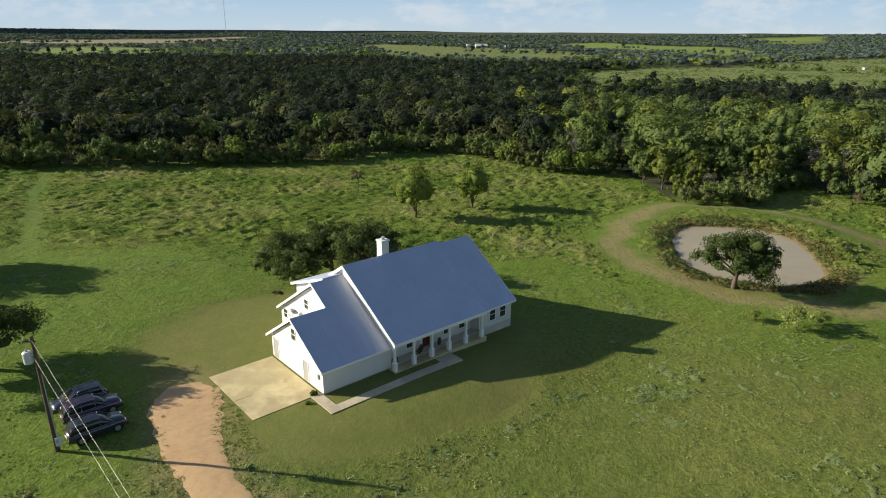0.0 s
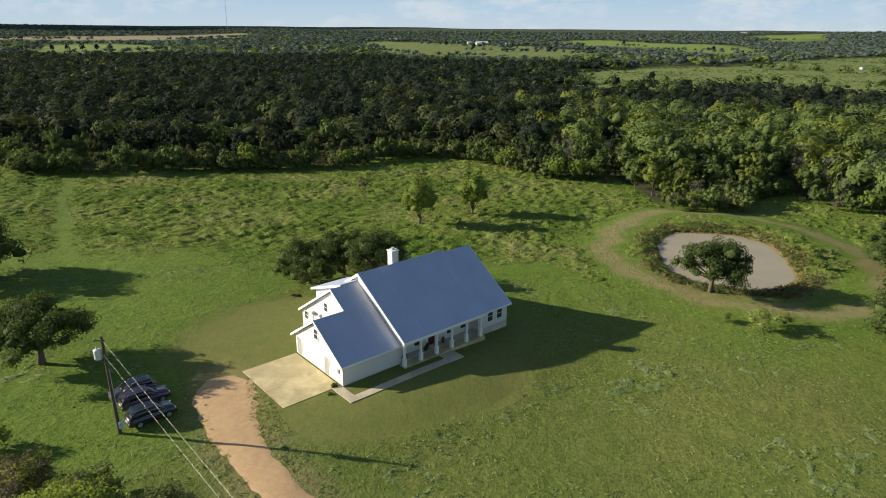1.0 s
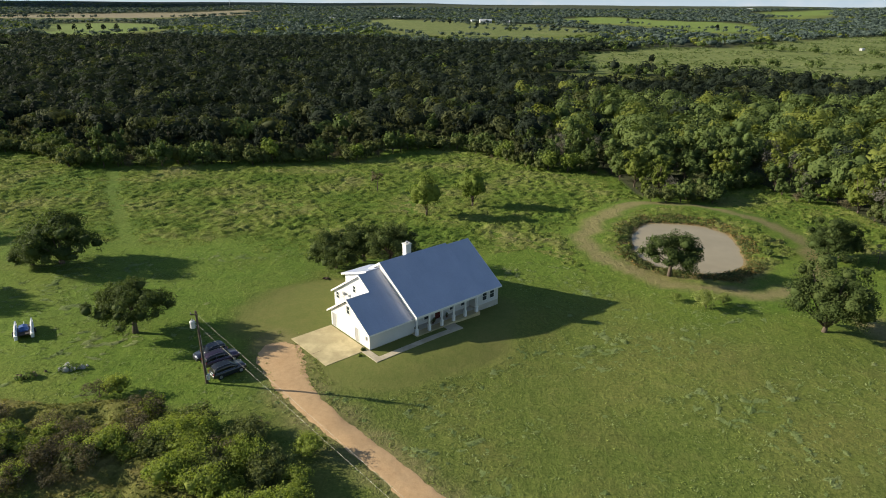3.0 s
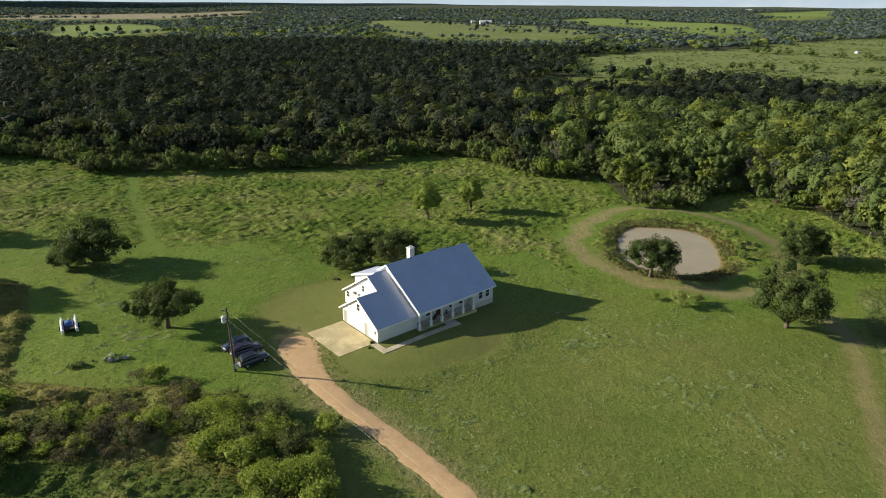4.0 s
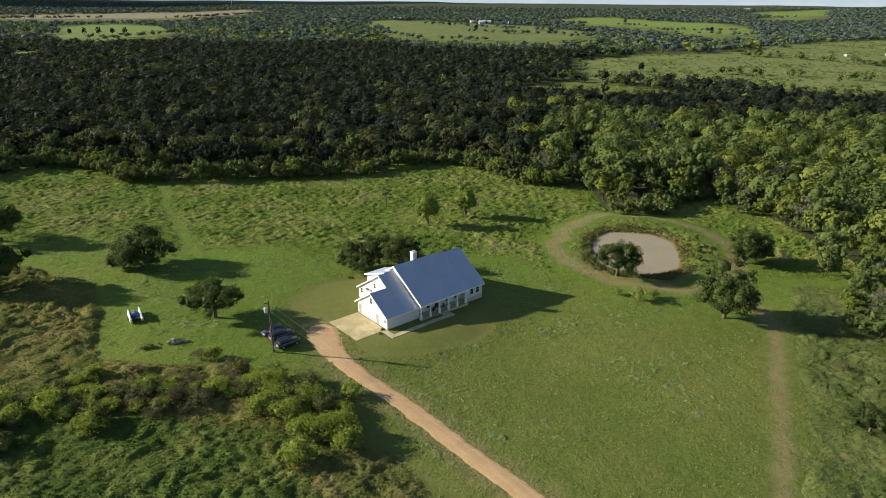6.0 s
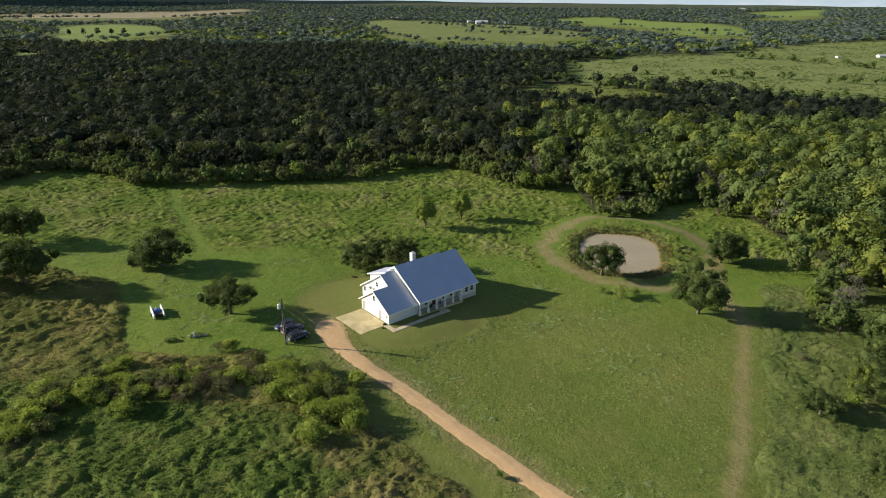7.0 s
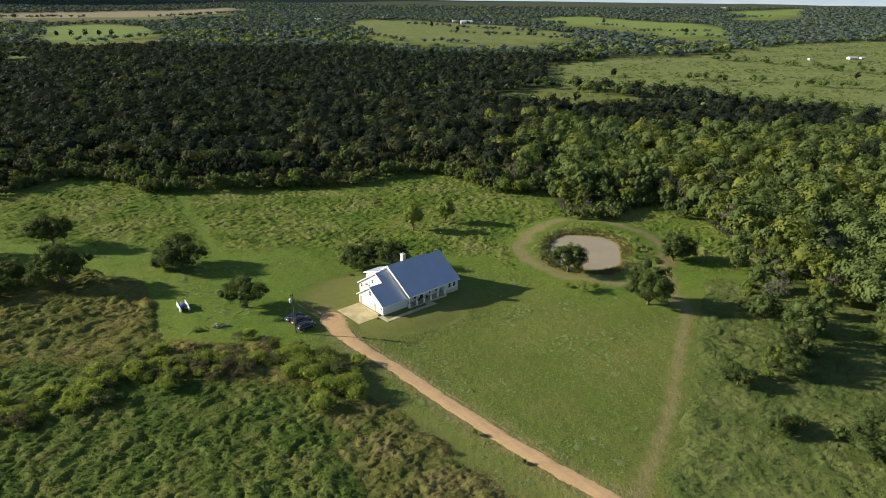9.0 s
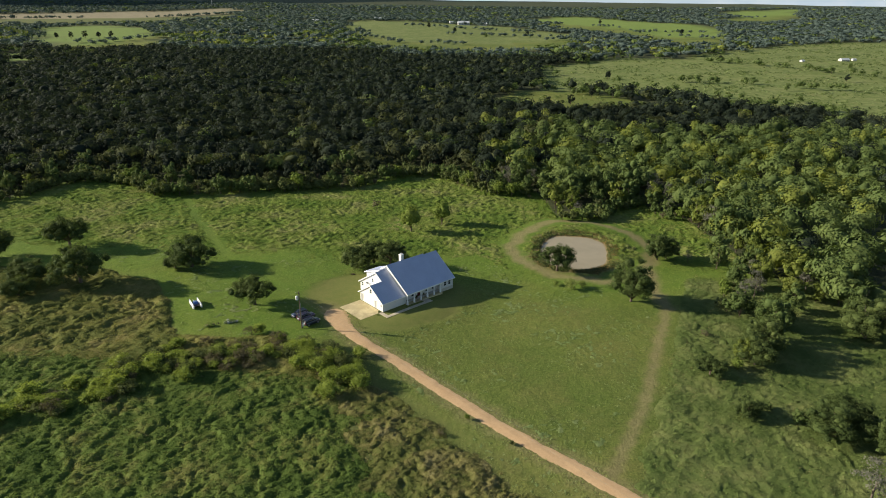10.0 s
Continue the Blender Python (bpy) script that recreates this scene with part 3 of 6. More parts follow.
# the drive is one poured slab, cracked at the west side
drive = slab("driveway", -6.75, 0.1, -0.33, 9.37, 0.015, CONC, "pale yellowed concrete parking slab beside the garage", "driveway")
crack = part("crack", boxed(-3.21, -0.9, 0.0, -1.6, -0.86, 0.004), plain("crack_dirt", (0.06, 0.05, 0.035), 0.95), drive)
walkway = thing("front_walk", HOUSE, "narrow pale concrete walk leading to the porch", "path", kind="structure")
for i in range(2):
    part("flag", boxed(-1.25, -3.4 + 1.75 * i, -0.3, -0.2, -1.68 + 1.75 * i, 0.05, bevel=0.012), CONC_GREY, walkway)
for i in range(10):
    part("flag", boxed(-0.18 + 1.2 * i, -3.4, -0.5, 1.0 + 1.2 * i, -2.4, 0.04 - 0.6 * float(ease(8, 24, 0.6 + 1.2 * i)), bevel=0.012), CONC_GREY, walkway)
slab("porch_step", 11.85, -3.4, 13.85, -1.35, -0.06, CONC_GREY, "square concrete landing before the porch", "step")

# pond water
def pond_water():
    m = material("muddy_water", 0.22, 0.0, 0.2)
    n1, n2 = noise_of(m, 0.12, 3, 0.6), noise_of(m, 2.2, 3, 0.6)
    base(m, ramp(m, n1, [(0.3, (0.27, 0.228, 0.148)), (0.7, (0.32, 0.272, 0.18))]))
    bump(m, n2, 0.06, 0.05)
    bm = bmesh.new()
    ring = []
    for k in range(64):
        a = k * math.tau / 64
        c, s = math.cos(a), math.sin(a)
        f = (abs(c / 11.3) ** 2.6 + abs(s / 15.1) ** 2.6) ** (-1 / 2.6)
        p, q = f * c, f * s
        t = radians(-14)
        ring.append(bm.verts.new((p * math.cos(t) - q * math.sin(t), p * math.sin(t) + q * math.cos(t), 0)))
    bm.faces.new(ring)
    ob = part("water", bm, m)
    ob.location = (48.0, 101.0, WATER_Z + 0.06)
    return tagged(ob, "still grey-brown muddy pond water", "pond", kind="structure")


pond_water()


# ---- the farmhouse ----
def siding(name, colour):
    """Painted lap boards: fine level lines in the relief, slight weathering."""
    m = material(name, 0.65, 0.0, 0.3)
    n1, n2 = noise_of(m, 0.7, 4, 0.6), noise_of(m, 9, 3, 0.6)
    c = mix(m, 0.3, ramp(m, n1, [(0.3, tuple(k * 0.93 for k in colour)), (0.7, colour)]), ramp(m, n2, [(0.3, tuple(k * 0.9 for k in colour)), (0.7, colour)]))
    base(m, c)
    w = node(m, "ShaderNodeTexWave", Scale=0.83, Distortion=0.0)
    w.wave_type, w.bands_direction, w.wave_profile = "BANDS", "Z", "SAW"
    wire(m, where(m), w.inputs["Vector"])
    bump(m, w.outputs["Fac"], 0.5, 0.02)
    return m


def roof_metal():
    """Bare ribbed sheet metal, dulled by weather, ribs running up the slope."""
    m = material("roof_metal", 0.5, 0.45, 0.5)
    n1, n2 = noise_of(m, 0.35, 4, 0.6), noise_of(m, 5, 3, 0.6)
    c = mix(m, 0.3, ramp(m, n1, [(0.3, (0.42, 0.46, 0.58)), (0.7, (0.50, 0.54, 0.66))]), ramp(m, n2, [(0.3, (0.38, 0.42, 0.54)), (0.7, (0.54, 0.58, 0.69))]))
    base(m, c)
    w = node(m, "ShaderNodeTexWave", Scale=1.1, Distortion=0.0)
    w.wave_type, w.bands_direction = "BANDS", "X"
    wire(m, where(m), w.inputs["Vector"])
    bump(m, w.outputs["Fac"], 0.22, 0.015)
    return m


WHITE = siding("white_siding", (0.66, 0.65, 0.625))
TRIM = plain("white_trim", (0.80, 0.79, 0.76), 0.55, vary=0.05, scale=2)
ROOF = roof_metal()
BRICKSKIRT = concrete("foundation", (0.44, 0.40, 0.34), (0.56, 0.52, 0.45))
DARKGLASS = material("window_glass", 0.05, 0.0, 0.6)
DARKGLASS.node_tree.nodes["Principled BSDF"].inputs["Base Color"].default_value = (0.045, 0.055, 0.06, 1)
REDDOOR = plain("red_door_paint", (0.10, 0.022, 0.018), 0.45, vary=0.2, scale=4)
DOORWHITE = plain("door_paint", (0.34, 0.335, 0.32), 0.5, vary=0.06, scale=3)
STEELGREY = plain("grey_metal", (0.42, 0.43, 0.44), 0.45, 0.3, vary=0.1, scale=5)
SOOT = plain("dark_iron", (0.05, 0.045, 0.04), 0.7, 0.2, vary=0.3, scale=6)

house = thing("house", HOUSE, "long white farmhouse with blue-grey metal roof and porch", "house")


def wall_block(name, outline, axis, lo, hi, label=""):
    return part(name, prism(bmesh.new(), outline, axis, lo, hi), WHITE, house, label)


def bounce_roof():
    """The same sheet, with warm light bounced off the taller gable painted in beside it."""
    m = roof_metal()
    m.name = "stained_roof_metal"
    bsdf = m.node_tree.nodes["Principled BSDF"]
    plain_tone = bsdf.inputs["Base Color"].links[0].from_socket
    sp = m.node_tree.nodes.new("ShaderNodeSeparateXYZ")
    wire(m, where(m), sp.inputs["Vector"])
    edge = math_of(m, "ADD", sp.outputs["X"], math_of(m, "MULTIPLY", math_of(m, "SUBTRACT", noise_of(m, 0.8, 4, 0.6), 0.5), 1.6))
    # painted bounce light, strongest next to the gable wall
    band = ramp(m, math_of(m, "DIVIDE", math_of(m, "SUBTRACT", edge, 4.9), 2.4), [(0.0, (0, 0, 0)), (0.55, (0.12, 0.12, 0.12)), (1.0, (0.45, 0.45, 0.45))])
    base(m, mix(m, band, plain_tone, (0.56, 0.49, 0.43)))
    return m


ROOF_BOUNCE = bounce_roof()


def ribs(u0, u1, v0, z0, v1, z1):
    """Standing seams up one pitch, all of one mesh."""
    run, rise = v1 - v0, z1 - z0
    k = 0.010
    me = None
    n = max(2, int((u1 - u0) / 0.92))
    for i in range(n):
        if me is None:
            ob = part("roof_rib", prism(bmesh.new(), [(0, -0.01), (run, rise - 0.01), (run, rise + k), (0, k)], "x", -0.018, 0.018), ROOF, house)
            me = ob.data
        else:
            ob = new("roof_rib", me)
            ob.parent = house
        ob.location = (u0 + (u1 - u0) * (i + 0.5) / n, v0, z0)


def roof_plane(name, u0, u1, v0, z0, v1, z1, thick=0.14, label="", sheet=None):
    """One pitch of sheet roofing from the eave (v0, z0) to the ridge (v1, z1)."""
    o = [(v0, z0), (v1, z1), (v1, z1 - thick), (v0, z0 - thick)]
    ribs(u0, u1, v0, z0, v1, z1)
    return part(name, prism(bmesh.new(), o, "x", u0, u1), sheet or ROOF, house, label)


def rake(u, v0, z0, v1, z1, proud=0.05, depth=0.26):
    """White barge board along the slanting edge of a gable."""
    o = [(v0, z0 + 0.012), (v1, z1 + 0.012), (v1, z1 - depth), (v0, z0 - depth)]
    return part("barge_board", prism(bmesh.new(), o, "x", u - proud / 2, u + proud / 2), TRIM, house)


def soffit(u0, u1, v0, z0, v1, z1):
    o = [(v0, z0 - 0.15), (v1, z1 - 0.15), (v1, z1 - 0.19), (v0, z0 - 0.19)]
    return part("soffit", prism(bmesh.new(), o, "x", u0, u1), TRIM, house)


def fascia(u0, u1, v, z, depth=0.2):
    return part("fascia", boxed(u0, v - 0.025, z - depth, u1, v + 0.02, z - 0.005), TRIM, house)


def window(axis, at, a, z, w, h, out, divided=True, parent=None):
    """A sash window set in a wall that faces along axis; out is the outward sign."""
    frame_bm = bmesh.new()

    def put(bm, a0, z0, a1, z1, d0, d1):
        lo, hi = sorted((at + out * d0, at + out * d1))
        box(bm, *((lo, a0, z0, hi, a1, z1) if axis == "u" else (a0, lo, z0, a1, hi, z1)))
    t = 0.09
    put(frame_bm, a - w / 2 - t, z - h / 2 - t, a - w / 2, z + h / 2 + t, -0.06, 0.045)
    put(frame_bm, a + w / 2, z - h / 2 - t, a + w / 2 + t, z + h / 2 + t, -0.06, 0.045)
    put(frame_bm, a - w / 2, z + h / 2, a + w / 2, z + h / 2 + t, -0.06, 0.045)
    put(frame_bm, a - w / 2, z - h / 2 - t, a + w / 2, z - h / 2, -0.06, 0.06)
    if divided:
        put(frame_bm, a - w / 2, z - 0.025, a + w / 2, z + 0.025, -0.06, 0.03)
    win = part("window", frame_bm, TRIM, house, "white sash window with dark glass")
    for k in (0, 1):
        z0, z1 = (z - h / 2, z - 0.025) if k == 0 else (z + 0.025, z + h / 2)
        bm = bmesh.new()
        put(bm, a - w / 2, z0, a + w / 2, z1, -0.03, 0.006 + 0.008 * k)
        part("pane", bm, DARKGLASS, win)
    return win


def door(axis, at, a, z0, w, h, out, mat, label):
    def put(a0, zz0, a1, zz1, d0, d1, bevel=0.0):
        lo, hi = sorted((at + out * d0, at + out * d1))
        return boxed(*((lo, a0, zz0, hi, a1, zz1) if axis == "u" else (a0, lo, zz0, a1, hi, zz1)), bevel=bevel)
    fb = put(a - w / 2 - 0.1, z0, a - w / 2, z0 + h + 0.1, -0.05, 0.04)
    for q in (put(a + w / 2, z0, a + w / 2 + 0.1, z0 + h + 0.1, -0.05, 0.04), put(a - w / 2, z0 + h, a + w / 2, z0 + h + 0.1, -0.05, 0.04)):
        tmp = bpy.data.meshes.new("t")
        q.to_mesh(tmp)
        q.free()
        fb.from_mesh(tmp)
        bpy.data.meshes.remove(tmp)
    d = part("door", put(a - w / 2, z0, a + w / 2, z0 + h, -0.04, 0.012, 0.004), mat, house, label)
    part("door_frame", fb, TRIM, d)
    for k in (0.10, 0.54):
        part("door_panel", put(a - w * 0.36, z0 + h * k, a + w * 0.36, z0 + h * (k + 0.36), 0.0, 0.024, 0.008), mat, d)
    part("door_handle", put(a + w * 0.36, z0 + 0.95, a + w * 0.43, z0 + 1.05, 0.01, 0.07, 0.01), STEELGREY, d)
    return d


# foundation skirts, a little proud of nothing: set back under the boards
part("foundation", boxed(-0.10, -0.20, -0.9, 24.0, 9.35, 0.10), BRICKSKIRT, house, "grey concrete foundation strip")
part("foundation", boxed(3.75, 9.36, -0.9, 24.0, 14.9, 0.10), BRICKSKIRT, house)
part("foundation", boxed(19.12, -0.24, -1.2, 24.03, 8.0, 0.32), BRICKSKIRT, house, "grey foundation under the end wing")

# garage block
G_EAVE, G_RIDGE = 2.42, 5.72
wall_block("garage_wall", [(-0.25, 0.10), (9.45, 0.10), (9.45, 2.42), (4.78, 5.40), (-0.25, 2.32)], "x", -0.15, 7.3, "white lap-sided garage end")
roof_plane("garage_roof", -0.42, 7.1, -0.55, 2.38, 4.80, 5.74, label="weathered grey-blue ribbed metal roof", sheet=ROOF_BOUNCE)
roof_plane("garage_roof", -0.42, 3.55, 10.2, 2.22, 4.80, 5.74)
rake(-0.42, -0.55, 2.38, 4.80, 5.74)
rake(-0.42, 10.2, 2.22, 4.80, 5.74)
soffit(-0.40, -0.15, -0.5, 2.40, 4.80, 5.72)
soffit(-0.40, -0.15, 10.15, 2.24, 4.80, 5.72)
fascia(-0.42, 7.1, -0.56, 2.37)
fascia(-0.42, 3.5, 10.21, 2.22)

# upper block behind the garage: its front pitch carries on from the garage roof
wall_block("upper_wall", [(0.2, 0.10), (14.9, 0.10), (14.9, 2.45), (7.47, 7.12), (0.2, 2.55)], "x", 3.72, 7.4, "white lap-sided upper gable")
roof_plane("upper_roof", 3.40, 7.12, 4.80, 5.742, 7.47, 7.46, label="weathered grey-blue ribbed metal roof", sheet=ROOF_BOUNCE)
roof_plane("upper_roof", 3.40, 7.12, 15.35, 2.36, 7.47, 7.46)
rake(3.40, 4.80, 5.75, 7.47, 7.46)
rake(3.40, 15.35, 2.36, 7.47, 7.46)
soffit(3.42, 3.72, 4.9, 5.80, 7.47, 7.44)
soffit(3.42, 3.72, 15.3, 2.38, 7.47, 7.44)
fascia(3.40, 7.2, 15.37, 2.36)

# shed dormer on the back pitch
wall_block("dormer_wall", [(9.0, 6.0), (13.9, 3.0), (13.9, 5.06), (8.0, 7.12), (8.0, 6.6)], "x", 5.2, 9.8, "white dormer side")
roof_plane("dormer_roof", 4.85, 10.1, 14.5, 5.05, 7.6, 7.55, 0.16, "sunlit pale metal shed roof")
rake(4.85, 14.5, 5.05, 7.6, 7.55)
fascia(4.85, 10.1, 14.52, 5.05)

# main block
M_Z0, M_Z1 = 2.98, 8.42
wall_block("main_wall", [(1.0, 0.08), (15.0, 0.08), (15.0, 3.3), (7.45, 8.08), (1.0, 3.95)], "x", 7.36, 19.1, "white lap-sided main house wall")
wall_block("wing_wall", [(-0.20, 0.32), (15.0, 0.32), (15.0, 3.2), (7.45, 7.72), (-0.20, 2.55)], "x", 19.1, 24.05, "white lap-sided end wing")
roof_plane("main_roof", 7.1, 19.75, -1.25, M_Z0 - 0.05, 7.45, M_Z1, 0.16, "large blue-grey ribbed metal roof")
roof_plane("main_roof", 7.1, 19.75, 15.9, 3.02, 7.45, M_Z1, 0.16)
roof_plane("wing_roof", 19.755, 24.45, -0.55, 2.55, 7.45, M_Z1 - 0.3, 0.16, "blue-grey ribbed metal roof of the wing")
roof_plane("wing_roof", 19.755, 24.45, 15.7, 2.86, 7.45, M_Z1 - 0.3, 0.16)
for u, v0, z0 in ((7.08, -1.25, 2.93), (7.08, 15.9, 3.02)):
    rake(u, v0, z0, 7.45, M_Z1, 0.07, 0.34)
for u, v0, z0 in ((24.47, -0.55, 2.55), (24.47, 15.7, 2.86)):
    rake(u, v0, z0, 7.45, M_Z1 - 0.3)
fascia(7.1, 19.75, -1.27, 2.92)
fascia(19.8, 24.45, -0.57, 2.54)
part("ridge_cap", prism(bmesh.new(), [(7.2, M_Z1 - 0.13), (7.45, M_Z1 + 0.03), (7.7, M_Z1 - 0.13), (7.45, M_Z1 - 0.06)], "x", 7.1, 19.74), ROOF, house)
part("ridge_cap", prism(bmesh.new(), [(7.2, M_Z1 - 0.45), (7.45, M_Z1 - 0.27), (7.7, M_Z1 - 0.45), (7.45, M_Z1 - 0.37)], "x", 19.76, 24.45), ROOF, house)

# the strip of gable wall that stands over the garage roof
wall_block("gable_wall", [(-1.1, 1.93), (4.8, 5.64), (7.44, 7.34), (7.44, 8.2), (-1.1, 2.83)], "x", 7.125, 7.34)

# porch: floor, ceiling beam and six columns with thick pedestals
part("porch_floor", boxed(7.0, -1.42, -0.9, 19.1, 1.0, 0.06, bevel=0.02), CONC, house, "worn tan concrete porch floor")
part("porch_ceiling", boxed(7.2, -1.05, 2.72, 19.1, 1.0, 2.76), TRIM, house)
part("porch_beam", boxed(7.05, -1.20, 2.52, 19.3, -0.95, 2.75), TRIM, house)
part("porch_end_wall", boxed(7.31, -0.25, 0.08, 7.36, 1.0, 2.72), WHITE, house)
for i in range(6):
    u = 7.18 + 2.29 * i
    bm = boxed(u - 0.11, -1.19, 0.95, u + 0.11, -0.97, 2.53, bevel=0.01)
    box(bm, u - 0.19, -1.27, 0.06, u + 0.19, -0.89, 0.93, bevel=0.015)
    box(bm, u - 0.22, -1.30, 0.91, u + 0.22, -0.86, 0.98, bevel=0.01)
    box(bm, u - 0.15, -1.23, 2.44, u + 0.15, -0.93, 2.53, bevel=0.01)
    part("porch_column", bm, TRIM, house, "white square column on a thick pedestal")

# openings
for u in (10.6, 15.5, 17.7):
    window("v", 1.0, u, 1.36, 0.85, 1.4, -1)
for u in (21.1, 22.7):
    window("v", -0.20, u, 1.62, 0.85, 1.35, -1)
door("v", 1.0, 12.7, 0.08, 1.0, 2.05, -1, REDDOOR, "dark red panelled front door")
for u in (12.02, 13.38):
    part("sidelight", boxed(u - 0.09, 0.965, 0.2, u + 0.09, 1.01, 2.1), TRIM, house)
window("u", -0.15, 4.80, 4.05, 0.72, 1.15, -1)
door("u", -0.15, 2.80, 0.10, 0.85, 2.05, -1, DOORWHITE, "plain off-white side door")
door("u", -0.15, 8.62, 0.10, 0.95, 2.1, -1, DOORWHITE, "off-white door near the back corner")
window("u", 3.72, 9.15, 4.55, 0.75, 1.0, -1)
window("u", 3.72, 13.9, 1.95, 0.75, 1.0, -1)

# chimney
bm = boxed(12.2, 7.72, 6.5, 13.15, 8.62, 9.75, bevel=0.015)
box(bm, 12.12, 7.64, 9.75, 13.23, 8.70, 9.88, bevel=0.02)
chimney = part("chimney", bm, WHITE, house, "square white boarded chimney")
part("chimney_cap", drum(bmesh.new(), (12.68, 8.17, 10.02), (0, 0, 1), 0.2, 0.28, 14), STEELGREY, chimney, "round metal flue cap")

# wall lamp by the garage corner, meter box
part("meter_box", boxed(-0.27, 0.35, 1.25, -0.15, 0.65, 1.75, bevel=0.02), STEELGREY, house)


# ---- things at the house ----
def dish():
    ob = thing("satellite_dish", HOUSE @ pose(3.05, 11.0, 2.0), "pale grey satellite dish on the back roof", "satellite dish")
    bm = bmesh.new()
    rings = []
    for i in range(6):
        r = 0.48 * i / 5
        rings.append([bm.verts.new((r * math.cos(k * math.tau / 18), r * math.sin(k * math.tau / 18), 0.28 * (r / 0.48) ** 2)) for k in range(18)] if i else [bm.verts.new((0, 0, 0))])
    for k in range(18):
        bm.faces.new((rings[0][0], rings[1][k], rings[1][(k + 1) % 18]))
    for a, b in zip(rings[1:], rings[2:]):
        for k in range(18):
            bm.faces.new((a[k], b[k], b[(k + 1) % 18], a[(k + 1) % 18]))
    bmesh.ops.solidify(bm, geom=bm.faces[:], thickness=0.02)
    bmesh.ops.transform(bm, matrix=pose(0, 0, 1.15, 0, -58, 200), verts=bm.verts)
    part("reflector", bm, STEELGREY, ob, smooth=True)
    part("mast", tube(bmesh.new(), [(0, 0, -0.3), (0, 0, 0.85), (0.05, 0, 1.15)], [0.035, 0.035, 0.03], 8), STEELGREY, ob)
    part("feed_arm", tube(bmesh.new(), [(0, 0, 0.95), (-0.35, -0.1, 1.0), (-0.6, -0.2, 1.25)], [0.02, 0.02, 0.03], 6), STEELGREY, ob)
    return ob


dish()

TERRA = plain("terracotta", (0.16, 0.075, 0.05), 0.85, vary=0.25, scale=6)


def pot_plant(u, v, size, z=0.06):
    rng = np.random.default_rng(int(u * 10))
    ob = thing("potted_plant", HOUSE @ pose(u, v, z), "dark leafy plant in a terracotta pot on the porch", "plant", "porch plants")
    part("pot", tube(bmesh.new(), [(0, 0, 0), (0, 0, 0.3 * size), (0, 0, 0.34 * size), (0, 0, 0.38 * size)], [0.14 * size, 0.2 * size, 0.24 * size, 0.24 * size], 14), TERRA, ob)
    at, face = crown_points(rng, [(0, 0, 0.62 * size, 0.34 * size, 1.1), (0.1, 0.05, 0.85 * size, 0.22 * size, 1.0)], 160)
    fo = new("foliage", leaf_mesh("foliage", leaf_cards(rng, at, face, rng.uniform(0.05, 0.1, 160) * size), LEAF_OAK))
    fo.parent = ob
    return ob


pot_plant(7.75, -0.35, 0.95)
pot_plant(11.55, 0.35, 0.75)
pot_plant(13.95, 0.35, 0.75)
pot_plant(11.1, 0.1, 0.7)
mat_bm = boxed(12.2, 0.15, 0.06, 13.2, 0.75, 0.075, bevel=0.004)
dm = part("doormat", mat_bm, SOOT)
dm.matrix_world = HOUSE
tagged(dm, "dark doormat before the red front door", "doormat")


def low_bush(x, y, r, mat, label, seed, name="bush"):
    rng = np.random.default_rng(seed)
    z = float(land(x, y))
    lobes = [(rng.normal() * r * 0.35, rng.normal() * r * 0.35, r * rng.uniform(0.35, 0.7), r * rng.uniform(0.45, 0.7), 0.9) for _ in range(6)]
    at, face = crown_points(rng, lobes, int(260 + 180 * r))
    ob = new(name, leaf_mesh(name, leaf_cards(rng, at, face, rng.uniform(0.10, 0.2, len(at)) * (0.5 + 0.5 * r)), mat))
    ob.location = (x, y, z - 0.05)
    return tagged(ob, label, "bush")


c0 = HOUSE @ Vector((-0.75, 0.35, 0))
low_bush(c0.x, c0.y, 0.34, LEAF_OAK, "small dark shrub at the garage corner", 41)
c0 = HOUSE @ Vector((-1.9, -0.55, 0))
low_bush(c0.x, c0.y, 0.24, LEAF_LIGHT, "small pale sapling at the slab edge", 42)


# ---- parked cars ----
RUBBER = plain("tyre_rubber", (0.025, 0.025, 0.025), 0.9, vary=0.2, scale=20)
RIM = plain("alloy_rim", (0.45, 0.46, 0.47), 0.35, 0.8, vary=0.1, scale=12)
CARGLASS = material("car_glass", 0.04, 0.0, 0.7)
CARGLASS.node_tree.nodes["Principled BSDF"].inputs["Base Color"].default_value = (0.01, 0.012, 0.014, 1)
LAMPGLASS = plain("headlamp_glass", (0.5, 0.51, 0.52), 0.12, 0.1, vary=0.05, scale=10, spec=0.6)
TAILRED = plain("tail_lamp_red", (0.22, 0.015, 0.012), 0.2, vary=0.1, scale=10, spec=0.6)
BLACKPLASTIC = plain("black_plastic", (0.02, 0.02, 0.021), 0.6, vary=0.2, scale=15)
PLATE = plain("number_plate", (0.7, 0.7, 0.68), 0.5, vary=0.1, scale=15)
INK = plain("dark_bar_ink", (0.06, 0.07, 0.12), 0.6, vary=0.1, scale=15)


def paint(name, colour):
    m = plain(name, colour, 0.28, 0.35, vary=0.1, scale=2.0, spec=0.6)
    b = m.node_tree.nodes["Principled BSDF"]
    b.inputs["Coat Weight"].default_value = 0.8
    b.inputs["Coat Roughness"].default_value = 0.06
    return m


